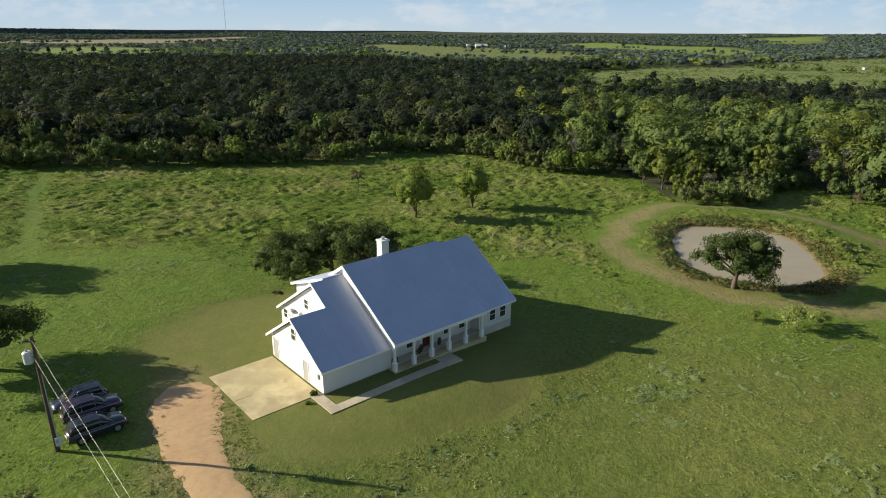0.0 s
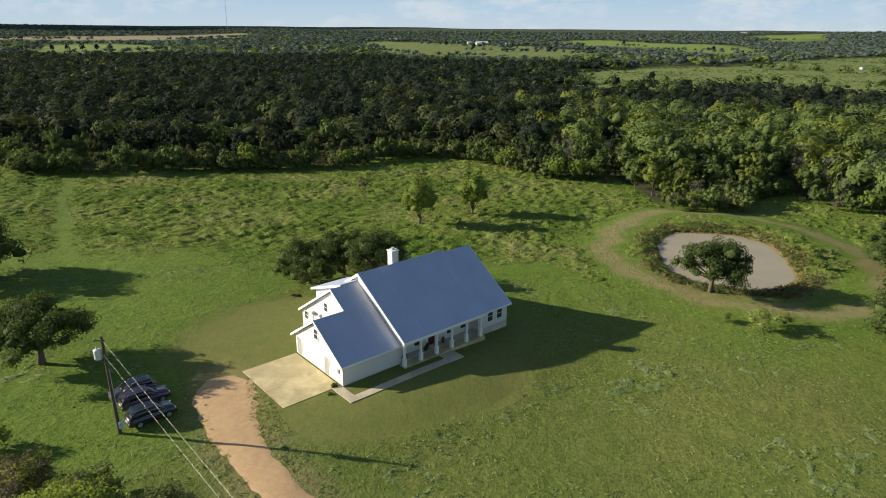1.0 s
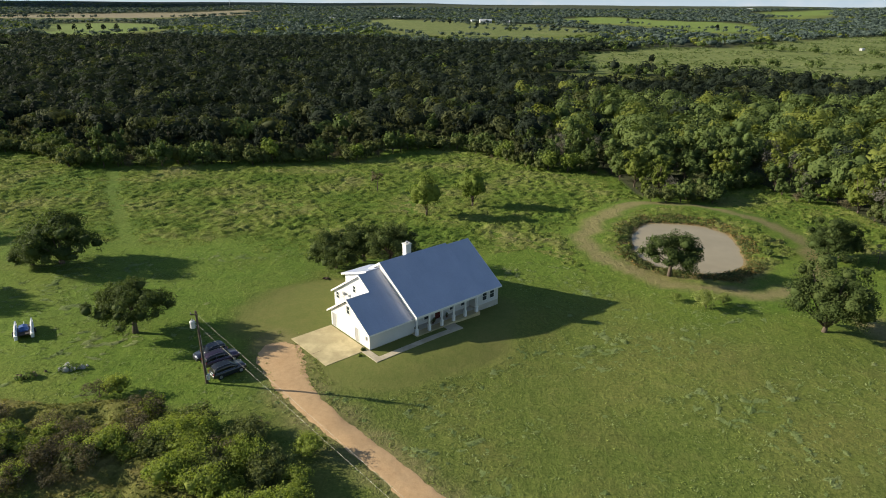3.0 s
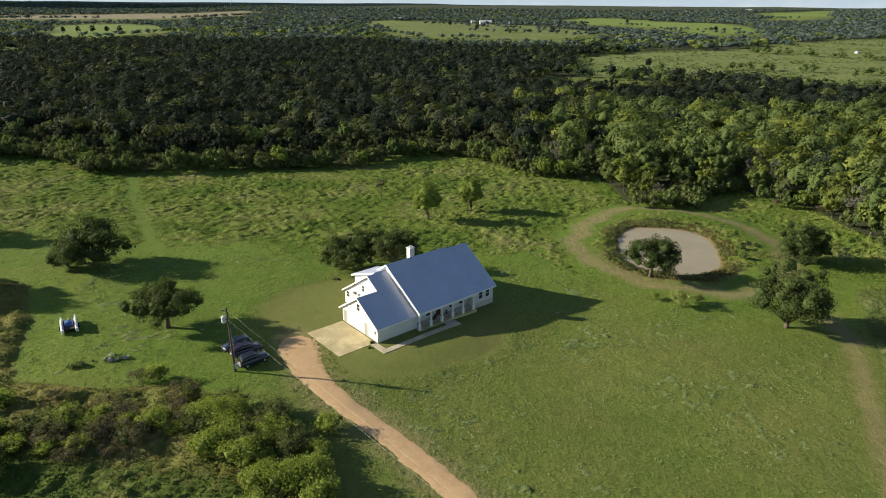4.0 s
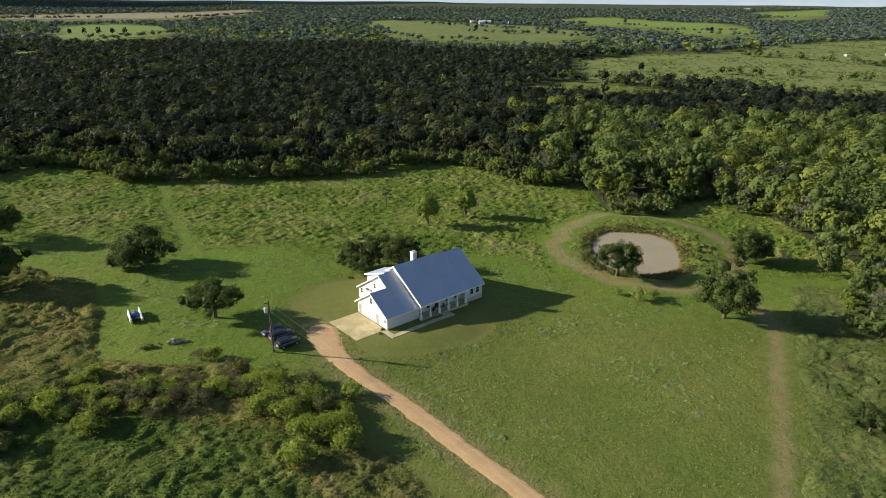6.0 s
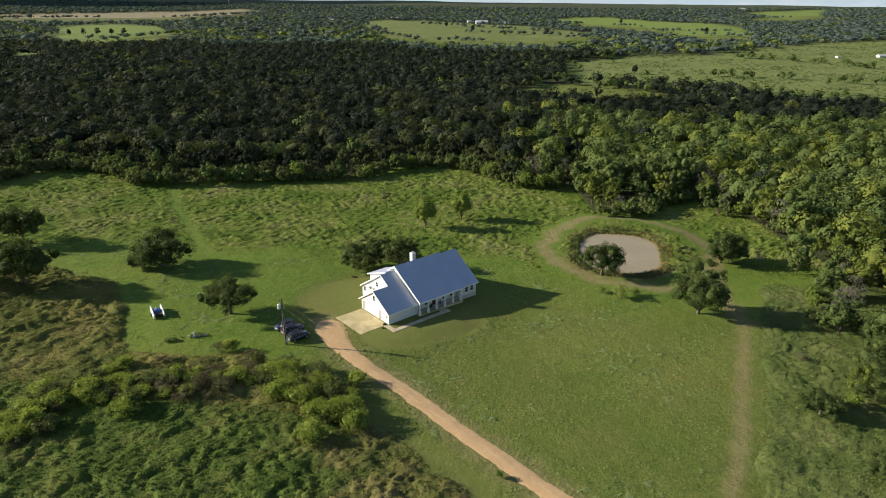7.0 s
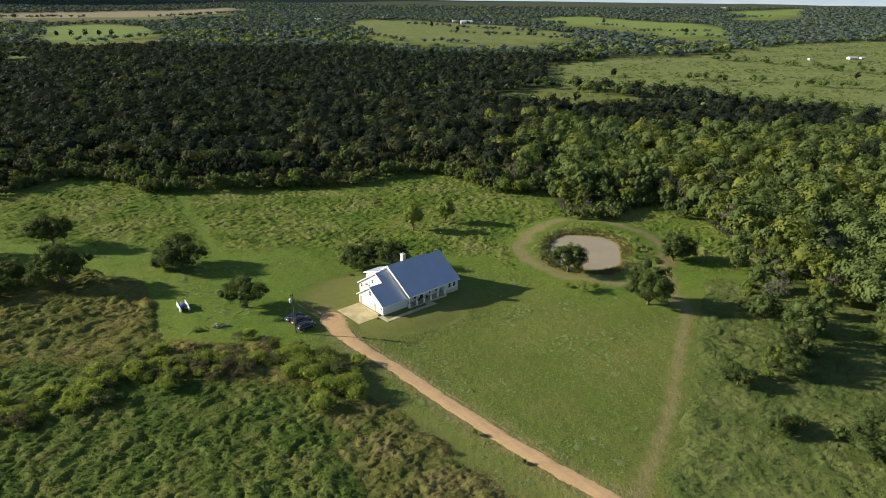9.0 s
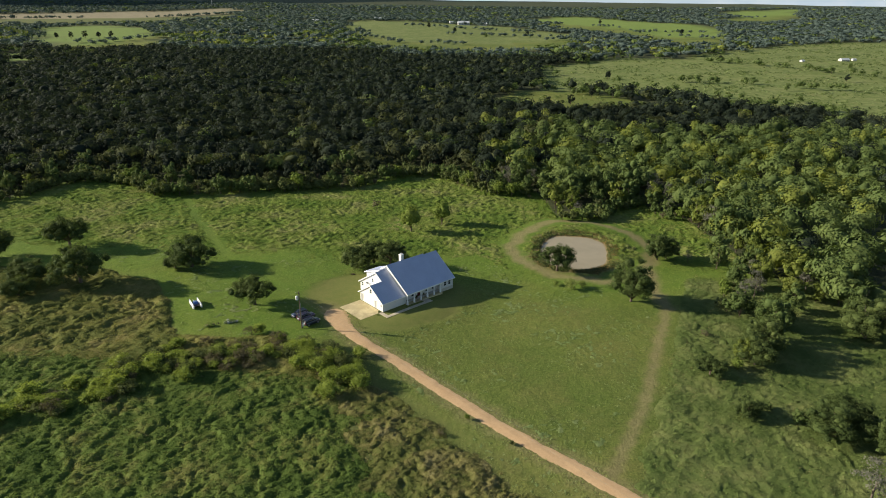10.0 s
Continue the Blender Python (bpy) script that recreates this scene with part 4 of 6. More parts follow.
def loft(bm, sections):
    """Skin over a row of cross-sections that have the same number of corners."""
    rings = [[bm.verts.new(p) for p in s] for s in sections]
    n = len(rings[0])
    for a, b in zip(rings, rings[1:]):
        for k in range(n):
            bm.faces.new((a[k], a[(k + 1) % n], b[(k + 1) % n], b[k]))
    bm.faces.new(rings[0][::-1])
    bm.faces.new(rings[-1])
    bmesh.ops.recalc_face_normals(bm, faces=bm.faces)
    return bm


def car(x, y, turn, mat, label, length=4.75, width=1.88, height=1.72, van=False):
    z = float(land(x, y)) + 0.02
    ob = thing("car", pose(x, y, z, 0, 0, turn), label, "car", "cars parked on the grass")
    k = length / 4.75
    h = height / 1.72
    w = width / 2

    def ring(xx, lo, belt, half, tuck=0.94):
        return [(xx, -half * tuck, lo), (xx, -half, lo + (belt - lo) * 0.35), (xx, -half, lo + (belt - lo) * 0.7), (xx, -half * 0.93, belt),
                (xx, half * 0.93, belt), (xx, half, lo + (belt - lo) * 0.7), (xx, half, lo + (belt - lo) * 0.35), (xx, half * tuck, lo)]
    lower = [(-2.36, 0.44, 0.90, 0.80), (-2.31, 0.36, 1.02, 0.90), (-2.05, 0.30, 1.06, 0.97), (-1.2, 0.27, 1.07, 1.0), (0.0, 0.26, 1.06, 1.0), (0.95, 0.27, 1.05, 1.0),
             (1.35, 0.28, 1.05, 0.99), (1.75, 0.30, 1.02, 0.97), (2.10, 0.34, 0.96, 0.92), (2.28, 0.40, 0.86, 0.84), (2.36, 0.46, 0.72, 0.74)]
    body = part("body", loft(bmesh.new(), [ring(a * k, lo, b * h, w * f) for a, lo, b, f in lower]), mat, ob, smooth=True)
    body.data.polygons.foreach_set("use_smooth", [True] * len(body.data.polygons))
    rear = -2.22 if van else -2.12
    roof = [(rear - 0.10, 1.04, 1.08, 0.87, 0.85), (rear + 0.08, 1.02, 1.46, 0.88, 0.82), (rear + 0.30, 1.02, 1.66, 0.90, 0.80), (-0.9, 1.0, 1.73, 0.91, 0.80), (-0.1, 1.0, 1.72, 0.91, 0.80),
            (0.34, 1.0, 1.65, 0.91, 0.80), (0.80, 1.0, 1.38, 0.90, 0.83), (1.30, 1.0, 1.06, 0.88, 0.85)]

    def cabin(xx, lo, top, f0, f1):
        return [(xx, -w * f0, lo), (xx, -w * (f0 * 0.35 + f1 * 0.65), lo + (top - lo) * 0.82), (xx, -w * f1 * 0.86, top), (xx, w * f1 * 0.86, top), (xx, w * (f0 * 0.35 + f1 * 0.65), lo + (top - lo) * 0.82), (xx, w * f0, lo)]
    part("cabin", loft(bmesh.new(), [cabin(a * k, lo * h - 0.02, t * h, f0, f1) for a, lo, t, f0, f1 in roof]), CARGLASS, ob, "dark tinted glass all round", smooth=True)
    # painted roof skin and pillars over the glass
    skin = bmesh.new()
    rows = []
    for a, lo, t, f0, f1 in roof[1:6]:
        rows.append([skin.verts.new((a * k, w * f1 * s * 0.95, (t * h) + 0.016 - 0.03 * abs(s) ** 4)) for s in (-1, -0.6, 0, 0.6, 1)])
    for p, q in zip(rows, rows[1:]):
        for i in range(4):
            skin.faces.new((p[i], p[i + 1], q[i + 1], q[i]))
    bmesh.ops.solidify(skin, geom=skin.faces[:], thickness=0.03)
    part("roof_panel", skin, mat, ob, smooth=True)
    for side in (-1, 1):
        for xa, xb, lo in ((-2.02, -1.86, 1.03), (-0.95, -0.88, 1.03), (0.18, 0.22, 1.03)):
            part("pillar", tube(bmesh.new(), [(xa * k, side * w * 0.885, lo * h), (xb * k, side * w * 0.85, 1.40 * h), ((xb + 0.02) * k, side * w * 0.75, 1.65 * h)], [0.05, 0.045, 0.04], 6), mat, ob)
        part("windscreen_pillar", tube(bmesh.new(), [(1.29 * k, side * w * 0.87, 1.05 * h), (0.80 * k, side * w * 0.84, 1.38 * h), (0.36 * k, side * w * 0.75, 1.65 * h)], [0.045, 0.04, 0.04], 6), mat, ob)
        part("window_trim", tube(bmesh.new(), [(-2.0 * k, side * w * 0.905, 1.075 * h), (0.0, side * w * 0.915, 1.08 * h), (1.3 * k, side * w * 0.905, 1.07 * h)], [0.018] * 3, 5), RIM, ob, "chrome strip below the windows")
        part("roof_rail", tube(bmesh.new(), [(-1.7 * k, side * w * 0.64, 1.70 * h), (-1.6 * k, side * w * 0.64, 1.78 * h), (0.0, side * w * 0.63, 1.79 * h), (0.12 * k, side * w * 0.63, 1.70 * h)], [0.02] * 4, 6), RIM, ob)
        part("wing_mirror", boxed(0.78 * k, side * w * 0.97 - 0.02 + (0 if side > 0 else -0.14), 1.02 * h, 0.92 * k, side * w * 0.97 + 0.16 + (0 if side > 0 else -0.14), 1.16 * h, bevel=0.04), mat, ob)
        part("headlamp", boxed(2.02 * k, side * w * 0.70 - 0.13, 0.80 * h, 2.28 * k, side * w * 0.70 + 0.15, 0.90 * h, bevel=0.04), LAMPGLASS, ob, "clear headlamp")
        part("tail_lamp", boxed(-2.365 * k, side * w * 0.80 - 0.07, 0.80 * h, -2.22 * k, side * w * 0.80 + 0.08, 1.03 * h, bevel=0.03), TAILRED, ob, "red tail lamp")
        part("sill", boxed(-1.0 * k, side * w * 0.985 - 0.02, 0.24, 1.0 * k, side * w * 0.985 + 0.02, 0.36, bevel=0.015), BLACKPLASTIC, ob)
        for xx in (-1.42 * k, 1.46 * k):
            wheel = part("wheel", drum(bmesh.new(), (xx, side * (w - 0.10), 0.35), (0, 1, 0), 0.35, 0.23, 22, 0.04), RUBBER, ob, smooth=False)
            part("rim", drum(bmesh.new(), (xx, side * (w + 0.012), 0.35), (0, 1, 0), 0.22, 0.02, 16, 0.006), RIM, wheel)
            for s in range(5):
                a = s * math.tau / 5
                part("spoke", tube(bmesh.new(), [(xx, side * (w + 0.026), 0.35), (xx + 0.2 * math.cos(a), side * (w + 0.026), 0.35 + 0.2 * math.sin(a))], [0.03, 0.025], 5), RIM, wheel)
            part("wheel_arch", tube(bmesh.new(), [(xx + 0.43 * math.cos(t * math.pi / 8), side * w * 0.985, 0.33 + 0.43 * math.sin(t * math.pi / 8)) for t in range(9)], [0.035] * 9, 6), BLACKPLASTIC, ob)
    part("front_bumper", boxed(2.2 * k, -w * 0.74, 0.30, 2.40 * k, w * 0.74, 0.52, bevel=0.06), BLACKPLASTIC, ob)
    part("grille", boxed(2.3 * k, -0.42, 0.56 * h, 2.385 * k, 0.42, 0.72 * h, bevel=0.02), BLACKPLASTIC, ob)
    part("rear_bumper", boxed(-2.42 * k, -w * 0.80, 0.34, -2.22 * k, w * 0.80, 0.58, bevel=0.05), mat, ob)
    plate = part("number_plate", boxed(-2.425 * k, -0.26, 0.66 * h, -2.36 * k, 0.26, 0.80 * h, bevel=0.005), PLATE, ob, "pale plate with a dark bar")
    part("plate_bar", boxed(-2.43 * k, -0.2, 0.70 * h, -2.42 * k, 0.2, 0.76 * h), INK, plate)
    return ob


CAR_NAVY = paint("black_blue_paint", (0.030, 0.036, 0.052))
CAR_PURPLE = paint("dark_purple_paint", (0.060, 0.036, 0.075))
CAR_BLUE = paint("dark_blue_paint", (0.036, 0.046, 0.075))
car(-27.85, 46.5, 43.0, CAR_NAVY, "black-blue sport utility car parked on grass", 4.3, 1.78, 1.6)
car(-29.6, 49.15, 41.0, CAR_PURPLE, "dark purple minivan parked between two cars", 4.5, 1.82, 1.64, van=True)
car(-31.4, 50.5, 223.0, CAR_BLUE, "dark blue sport utility car facing outward", 4.25, 1.76, 1.54)

# ---- power pole and wires ----
POLEWOOD = plain("pole_wood", (0.10, 0.075, 0.055), 0.9, vary=0.3, scale=2.5, grain=0.02)
TANKGREY = plain("transformer_grey", (0.60, 0.62, 0.63), 0.45, 0.1, vary=0.08, scale=5)
CERAMIC = plain("ceramic", (0.35, 0.36, 0.35), 0.3, vary=0.1, scale=9)
WIREMAT = plain("aluminium_wire", (0.20, 0.20, 0.17), 0.5, 0.5, vary=0.1, scale=5)


def power_pole(x, y, lean, label, gear=True):
    z = float(land(x, y))
    ob = thing("power_pole", pose(x, y, z) @ Matrix.Rotation(radians(lean), 4, Vector((0.35, 0.94, 0))), label, "power pole")
    part("pole", tube(bmesh.new(), [(0, 0, -0.5), (0, 0, 3), (0.02, 0, 6.5), (0.02, 0, 9.7)], [0.19, 0.17, 0.145, 0.12], 12), POLEWOOD, ob)
    arm = part("crossarm", boxed(-0.7, -0.05, 9.2, 0.25, 0.05, 9.31, bevel=0.015), POLEWOOD, ob)
    for a in (-0.6, 0.0):
        part("insulator", tube(bmesh.new(), [(a, 0, 9.31), (a, 0, 9.36), (a, 0, 9.44), (a, 0, 9.52)], [0.03, 0.07, 0.06, 0.03], 10), CERAMIC, arm)
    if gear:
        tank = part("transformer", tube(bmesh.new(), [(-0.52, -0.1, 7.55), (-0.52, -0.1, 7.6), (-0.52, -0.1, 8.42), (-0.52, -0.1, 8.5)], [0.27, 0.31, 0.31, 0.24], 18), TANKGREY, ob, "grey drum transformer")
        part("bushing", tube(bmesh.new(), [(-0.52, -0.1, 8.5), (-0.52, -0.1, 8.58), (-0.52, -0.1, 8.75)], [0.08, 0.09, 0.03], 9), CERAMIC, tank)
        part("bracket", boxed(-0.3, -0.1, 7.8, 0.0, -0.02, 7.9), STEELGREY, tank)
        part("bracket", boxed(-0.3, -0.1, 8.2, 0.0, -0.02, 8.3), STEELGREY, tank)
        part("meter_box", boxed(0.10, -0.22, 0.55, 0.45, 0.10, 1.25, bevel=0.03), TANKGREY, ob, "pale grey meter box")
        part("meter", drum(bmesh.new(), (0.28, -0.25, 1.02), (0, 1, 0), 0.1, 0.08, 14), CERAMIC, ob)
        part("conduit", tube(bmesh.new(), [(0.2, -0.05, 1.25), (0.17, -0.06, 4), (0.15, -0.05, 6.6)], [0.035] * 3, 7), STEELGREY, ob)
    return ob


POLE = (-29.7, 44.2)
FAR_POLE = (53.0, -47.0)
power_pole(*POLE, -1.2, "dark wooden power pole with a grey transformer")
power_pole(*FAR_POLE, 0.0, "dark wooden power pole carrying two wires", gear=False)


def overhead_wire(a, b, sag, label):
    pts = []
    for i in range(41):
        t = i / 40
        p = Vector(a).lerp(Vector(b), t)
        p.z -= sag * 4 * t * (1 - t)
        pts.append(p)
    ob = part("overhead_wire", tube(bmesh.new(), pts, [0.0075] * 41, 5), WIREMAT)
    return tagged(ob, label, "wire", "overhead wires")


top = Vector((POLE[0] - 0.15, POLE[1] - 0.05, float(land(*POLE))))
overhead_wire(top + Vector((0, 0, 9.45)), (FAR_POLE[0], FAR_POLE[1], 10.6), 0.9, "thin pale overhead wire from the pole top")
overhead_wire(top + Vector((-0.1, 0, 8.1)), (FAR_POLE[0], FAR_POLE[1], 9.9), 1.0, "thin pale overhead wire below the first")

# ---- trailer in the grass ----
TRAILERWHITE = plain("white_boat_paint", (0.80, 0.80, 0.78), 0.4, vary=0.06, scale=3)
BLUETARP = plain("blue_tarpaulin", (0.05, 0.11, 0.30), 0.6, vary=0.25, scale=3, grain=0.03)


def pontoon():
    x, y = -58.5, 55.0
    ob = thing("boat_trailer", pose(x, y, float(land(x, y)), 0, 0, 122) @ Matrix.Scale(1.2, 4), "white twin-hulled boat with blue cover on grass", "boat")
    for side in (-1, 1):
        bm = bmesh.new()
        prof = [(-1.9, 0.15, 0.12), (-1.7, 0.12, 0.16), (0.9, 0.12, 0.16), (1.5, 0.2, 0.13), (1.95, 0.42, 0.06)]
        loft(bm, [[(a, side * 0.8 - wd, lo), (a, side * 0.8 + wd, lo), (a, side * 0.8 + wd * 1.1, lo + 0.5), (a, side * 0.8 - wd * 1.1, lo + 0.5)] for a, lo, wd in prof])
        part("hull", bm, TRAILERWHITE, ob)
        part("side_rail", boxed(-1.6, side * 0.8 - 0.04, 0.62, 1.4, side * 0.8 + 0.04, 1.0, bevel=0.02), TRAILERWHITE, ob)
    part("deck", boxed(-1.55, -0.62, 0.45, 1.1, 0.62, 0.55, bevel=0.02), SOOT, ob)
    bm = bmesh.new()
    loft(bm, [[(a, -hw, 0.55), (a, hw, 0.55), (a, hw * 0.8, 0.55 + hh), (a, 0, 0.6 + hh * 1.1), (a, -hw * 0.8, 0.55 + hh)] for a, hw, hh in ((-0.7, 0.35, 0.15), (-0.45, 0.5, 0.4), (0.2, 0.5, 0.45), (0.75, 0.35, 0.2))])
    part("cover", bm, BLUETARP, ob, "blue tarpaulin cover")
    for side in (-1, 1):
        w = part("wheel", drum(bmesh.new(), (-0.3, side * 1.06, 0.28), (0, 1, 0), 0.28, 0.18, 16, 0.03), RUBBER, ob)
        part("rim", drum(bmesh.new(), (-0.3, side * 1.16, 0.28), (0, 1, 0), 0.15, 0.02, 12), RIM, w)
    part("drawbar", tube(bmesh.new(), [(1.2, 0, 0.4), (2.5, 0, 0.35)], [0.05, 0.04], 8), STEELGREY, ob)
    return ob


pontoon()

# ---- rubble heaps, ash ring ----
STONE = plain("pale_stone", (0.38, 0.37, 0.35), 0.9, vary=0.3, scale=2.5, grain=0.04)


def rock(rng, r, mat=STONE, name="stone", parent=None):
    bm = bmesh.new()
    bmesh.ops.create_icosphere(bm, subdivisions=1, radius=r)
    for v in bm.verts:
        v.co *= 0.75 + 0.5 * rng.random()
        v.co.z *= 0.7
    return part(name, bm, mat, parent)


def rubble(x, y, spread, count, label, seed, mat):
    rng = random.Random(seed)
    z = float(land(x, y))
    ob = thing("rubble_heap", pose(x, y, z, 0, 0, 20), label, "rubble heap", "rubble heaps in the grass")
    for i in range(count):
        r = rng.uniform(0.16, 0.42)
        s = rock(rng, r, mat, "stone", ob)
        s.location = (rng.gauss(0, spread), rng.gauss(0, spread * 0.4), r * rng.uniform(0.2, 0.9))
        s.rotation_euler = (rng.random() * 6, rng.random() * 6, rng.random() * 6)
    g = np.random.default_rng(seed)
    at, face = crown_points(g, [(spread * (i - 4) * 0.32, g.normal() * spread * 0.25, 0.28, g.uniform(0.4, 0.65), 0.7) for i in range(9)], 500)
    w = new("weeds", leaf_mesh("weeds", leaf_cards(g, at, face, g.uniform(0.07, 0.14, 500)), LEAF_WEED))
    tagged(w, kind="stuff")
    w.parent = ob
    return ob


rubble(-47.3, 46.2, 0.85, 26, "low heap of pale stones overgrown with weeds", 5, STONE)
rubble(-51.6, 43.9, 0.7, 10, "weedy heap of brown stones in the grass", 6, plain("brown_stone", (0.20, 0.14, 0.09), 0.9, vary=0.3, scale=2.5))
ASH = plain("charred_logs", (0.06, 0.04, 0.03), 0.95, vary=0.4, scale=4)


def fire_pit(x, y):
    ob = thing("fire_pit", pose(x, y, float(land(x, y))) @ Matrix.Scale(0.6, 4), "dark burnt brush pile on the lawn", "fire pit")
    rng = random.Random(3)
    for i in range(14):
        a, l = rng.random() * 6.28, rng.uniform(0.4, 0.9)
        p = Vector((rng.gauss(0, 0.45), rng.gauss(0, 0.3), rng.uniform(0.08, 0.3)))
        d = Vector((math.cos(a), math.sin(a), rng.uniform(-0.15, 0.15))) * l
        part("log", tube(bmesh.new(), [p - d, p, p + d], [0.07, 0.09, 0.05], 7), ASH, ob)
    return ob


fire_pit(-21.4, 78.0)


# ---- trees ----
def tree(name, seed, height, spread, trunk, mat, lobes=12, count=2600, leaf=0.34, flat=0.8, clear=0.22, label="", category="tree", gaps=0.15, lump=0.33, core=0.62, droop=1.75, low=0.42, loose=0.6, clumps=7):
    """A tapered trunk with limbs, and a crown of many leaf clumps in uneven lobes."""
    rng = np.random.default_rng(seed)
    ob = thing(name, Matrix.Identity(4), label, category)
    r = spread / 2
    z0 = height * clear
    bm = bmesh.new()
    stem = [(0, 0, -0.4), (0.05, 0, z0 * 0.5), (0.1, 0.08, z0), (0.12 + rng.normal() * 0.2, rng.normal() * 0.2, height * 0.62)]
    tube(bm, stem, [trunk * 1.35, trunk, trunk * 0.85, trunk * 0.25], 7)
    spots = []
    for i in range(lobes):
        a = i * 2.39996 + rng.normal() * 0.3
        lr = r * rng.uniform(0.6, 1.4) * lump
        half = (height - z0) * low
        rise = 1.0 - droop * (i + 0.5) / lobes
        k = rng.uniform(0.72, 1.04) if i % 4 else rng.uniform(0.3, 0.7)
        out = k * (r - lr) * math.sqrt(1 - rise * rise)
        zc = z0 + half + (rise * k * max(0.0, height - z0 - half - lr * flat) if rise > 0 else rise * k * max(0.0, half - lr * flat))
        spots.append((math.cos(a) * out, math.sin(a) * out, zc, lr, flat * rng.uniform(0.8, 1.1)))
        if i % (2 if lobes > 14 else 4) == 0:
            mid = (math.cos(a) * out * 0.45, math.sin(a) * out * 0.45, z0 * 0.9 + (zc - z0) * 0.5)
            tube(bm, [(0.1, 0.06, z0 * rng.uniform(0.75, 1.1)), mid, (math.cos(a) * out, math.sin(a) * out, zc)], [trunk * 0.5, trunk * 0.3, trunk * 0.08], 4)
    t = part("trunk", bm, BARK, ob, smooth=True)
    sp = np.array(spots)
    d = unit(rng.normal(size=(lobes, clumps, 3)) + np.array([0, 0, 0.35]))
    cr = sp[:, None, 3] * rng.uniform(0.34, 0.58, (lobes, clumps))
    cp = sp[:, None, :3] + d * (sp[:, 3, None] * rng.uniform(0.45, 0.95, (lobes, clumps)))[..., None] * np.stack([np.ones(lobes), np.ones(lobes), sp[:, 4]], axis=1)[:, None, :]
    twigs = np.concatenate([cp, cr[..., None], np.full((lobes, clumps, 1), 0.8)], axis=2).reshape(-1, 5)
    at, face = crown_points(rng, twigs, count, fill=gaps, jitter=loose)
    q = leaf_cards(rng, at, face, leaf * rng.uniform(0.6, 1.35, count))
    cores = None
    if core:
        bv, bf = BALL1
        wob = 1 + 0.22 * rng.normal(size=(len(sp), len(bv), 1)).clip(-1.5, 1.5)
        cv = sp[:, None, :3] + bv[None] * wob * (sp[:, 3] * core)[:, None, None] * np.stack([np.ones(len(sp)), np.ones(len(sp)), sp[:, 4]], axis=1)[:, None, :]
        cf = bf[None] + (np.arange(len(sp)) * len(bv))[:, None, None]
        cores = (cv, cf)
    c = new("crown", leaf_mesh("crown", q, mat, cores))
    c.parent = ob
    return ob


def plant(ob, x, y, turn=0.0, size=1.0, tall=1.0, label="", group="", sink=0.0):
    m = Matrix.LocRotScale((x, y, float(land(x, y)) - sink), Euler((0, 0, radians(turn))), (size, size, size * tall))
    c = copy_thing(ob, m)
    return tagged(c, label, "", group)


def first(ob, x, y, turn=0.0, size=1.0):
    """Sets the tree itself, of which the others are copies, in its place."""
    ob.matrix_world = Matrix.LocRotScale((x, y, float(land(x, y))), Euler((0, 0, radians(turn))), (size, size, size))
    return ob


# lone oaks on the pasture
oak = tree("oak_tree", 11, 7.8, 13.0, 0.34, LEAF_OAK, 30, 15000, 0.135, 0.75, 0.27, "round dark green oak with a short trunk", lump=0.25, core=0.6, low=0.26, droop=1.3, clumps=9, loose=1.0, gaps=0.3)
first(oak, -44.0, 56.4, 20)
oak2 = tree("oak_tree", 12, 8.6, 15.0, 0.42, LEAF_OAK, 34, 17000, 0.145, 0.8, 0.10, "broad dark green live oak casting a long shadow", lump=0.23, core=0.6, low=0.30, droop=1.65, clumps=9, loose=1.0, gaps=0.3)
first(oak2, -68.5, 81.6, 0, 1.1)
oak3 = tree("oak_tree", 13, 13.2, 14.6, 0.36, LEAF_OAK, 38, 18000, 0.15, 0.9, 0.06, "tall dark green oak beside the mown path", lump=0.25, core=0.6, low=0.33, clumps=9, loose=1.0, gaps=0.3)
first(oak3, 55.2, 62.5, 0, 1.0)
plant(oak2, -73.0, 80.5, 130, 0.5, 0.85)
plant(oak, -110.5, 95.0, 70, 1.15, 1.15)
plant(oak, -93.0, 67.0, 200, 1.3, 1.15)
plant(oak3, -106.5, 66.5, 40, 0.85, 0.75)
plant(oak2, -104.5, 58.5, 140, 0.62)
plant(oak2, -128.0, 84.0, 300, 1.0)
plant(oak, 39.2, 84.0, 250, 0.96, 1.15, "dark green oak on the pond bank")
plant(oak3, 73.0, 94.5, 110, 0.76, 0.95, "dark green oak beside the pond track")
plant(oak3, 76.5, 96.0, 210, 0.64, 0.95, "dark green oak beside the pond track")
plant(oak2, -20.5, 83.0, 35, 0.72, 1.0, "dark green oak behind the house")
plant(oak, -11.0, 84.5, 300, 0.98, 1.05, "dark green oak behind the house")
plant(oak, -16.0, 87.0, 100, 0.85, 1.1, "dark green oak behind the house")

# young trees on the back field
young = tree("young_tree", 21, 9.0, 8.0, 0.2, LEAF_LIGHT, 18, 5200, 0.16, 1.0, 0.10, "leafy light green young tree on the rough field", gaps=0.35, lump=0.46)
first(young, -5.6, 117.5, 0, 1.18)
young2 = tree("young_tree", 22, 9.6, 7.4, 0.2, LEAF_LIGHT, 18, 5000, 0.16, 1.05, 0.07, "leafy yellow-green young tree on the rough field", gaps=0.35, lump=0.46)
first(young2, 5.2, 126.6, 0, 1.15)
thin = tree("sparse_tree", 23, 5.6, 4.6, 0.12, LEAF_DRY, 9, 420, 0.2, 0.8, 0.35, "thin brownish tree with few leaves", gaps=0.4, core=0)
first(thin, -19.0, 138.5)

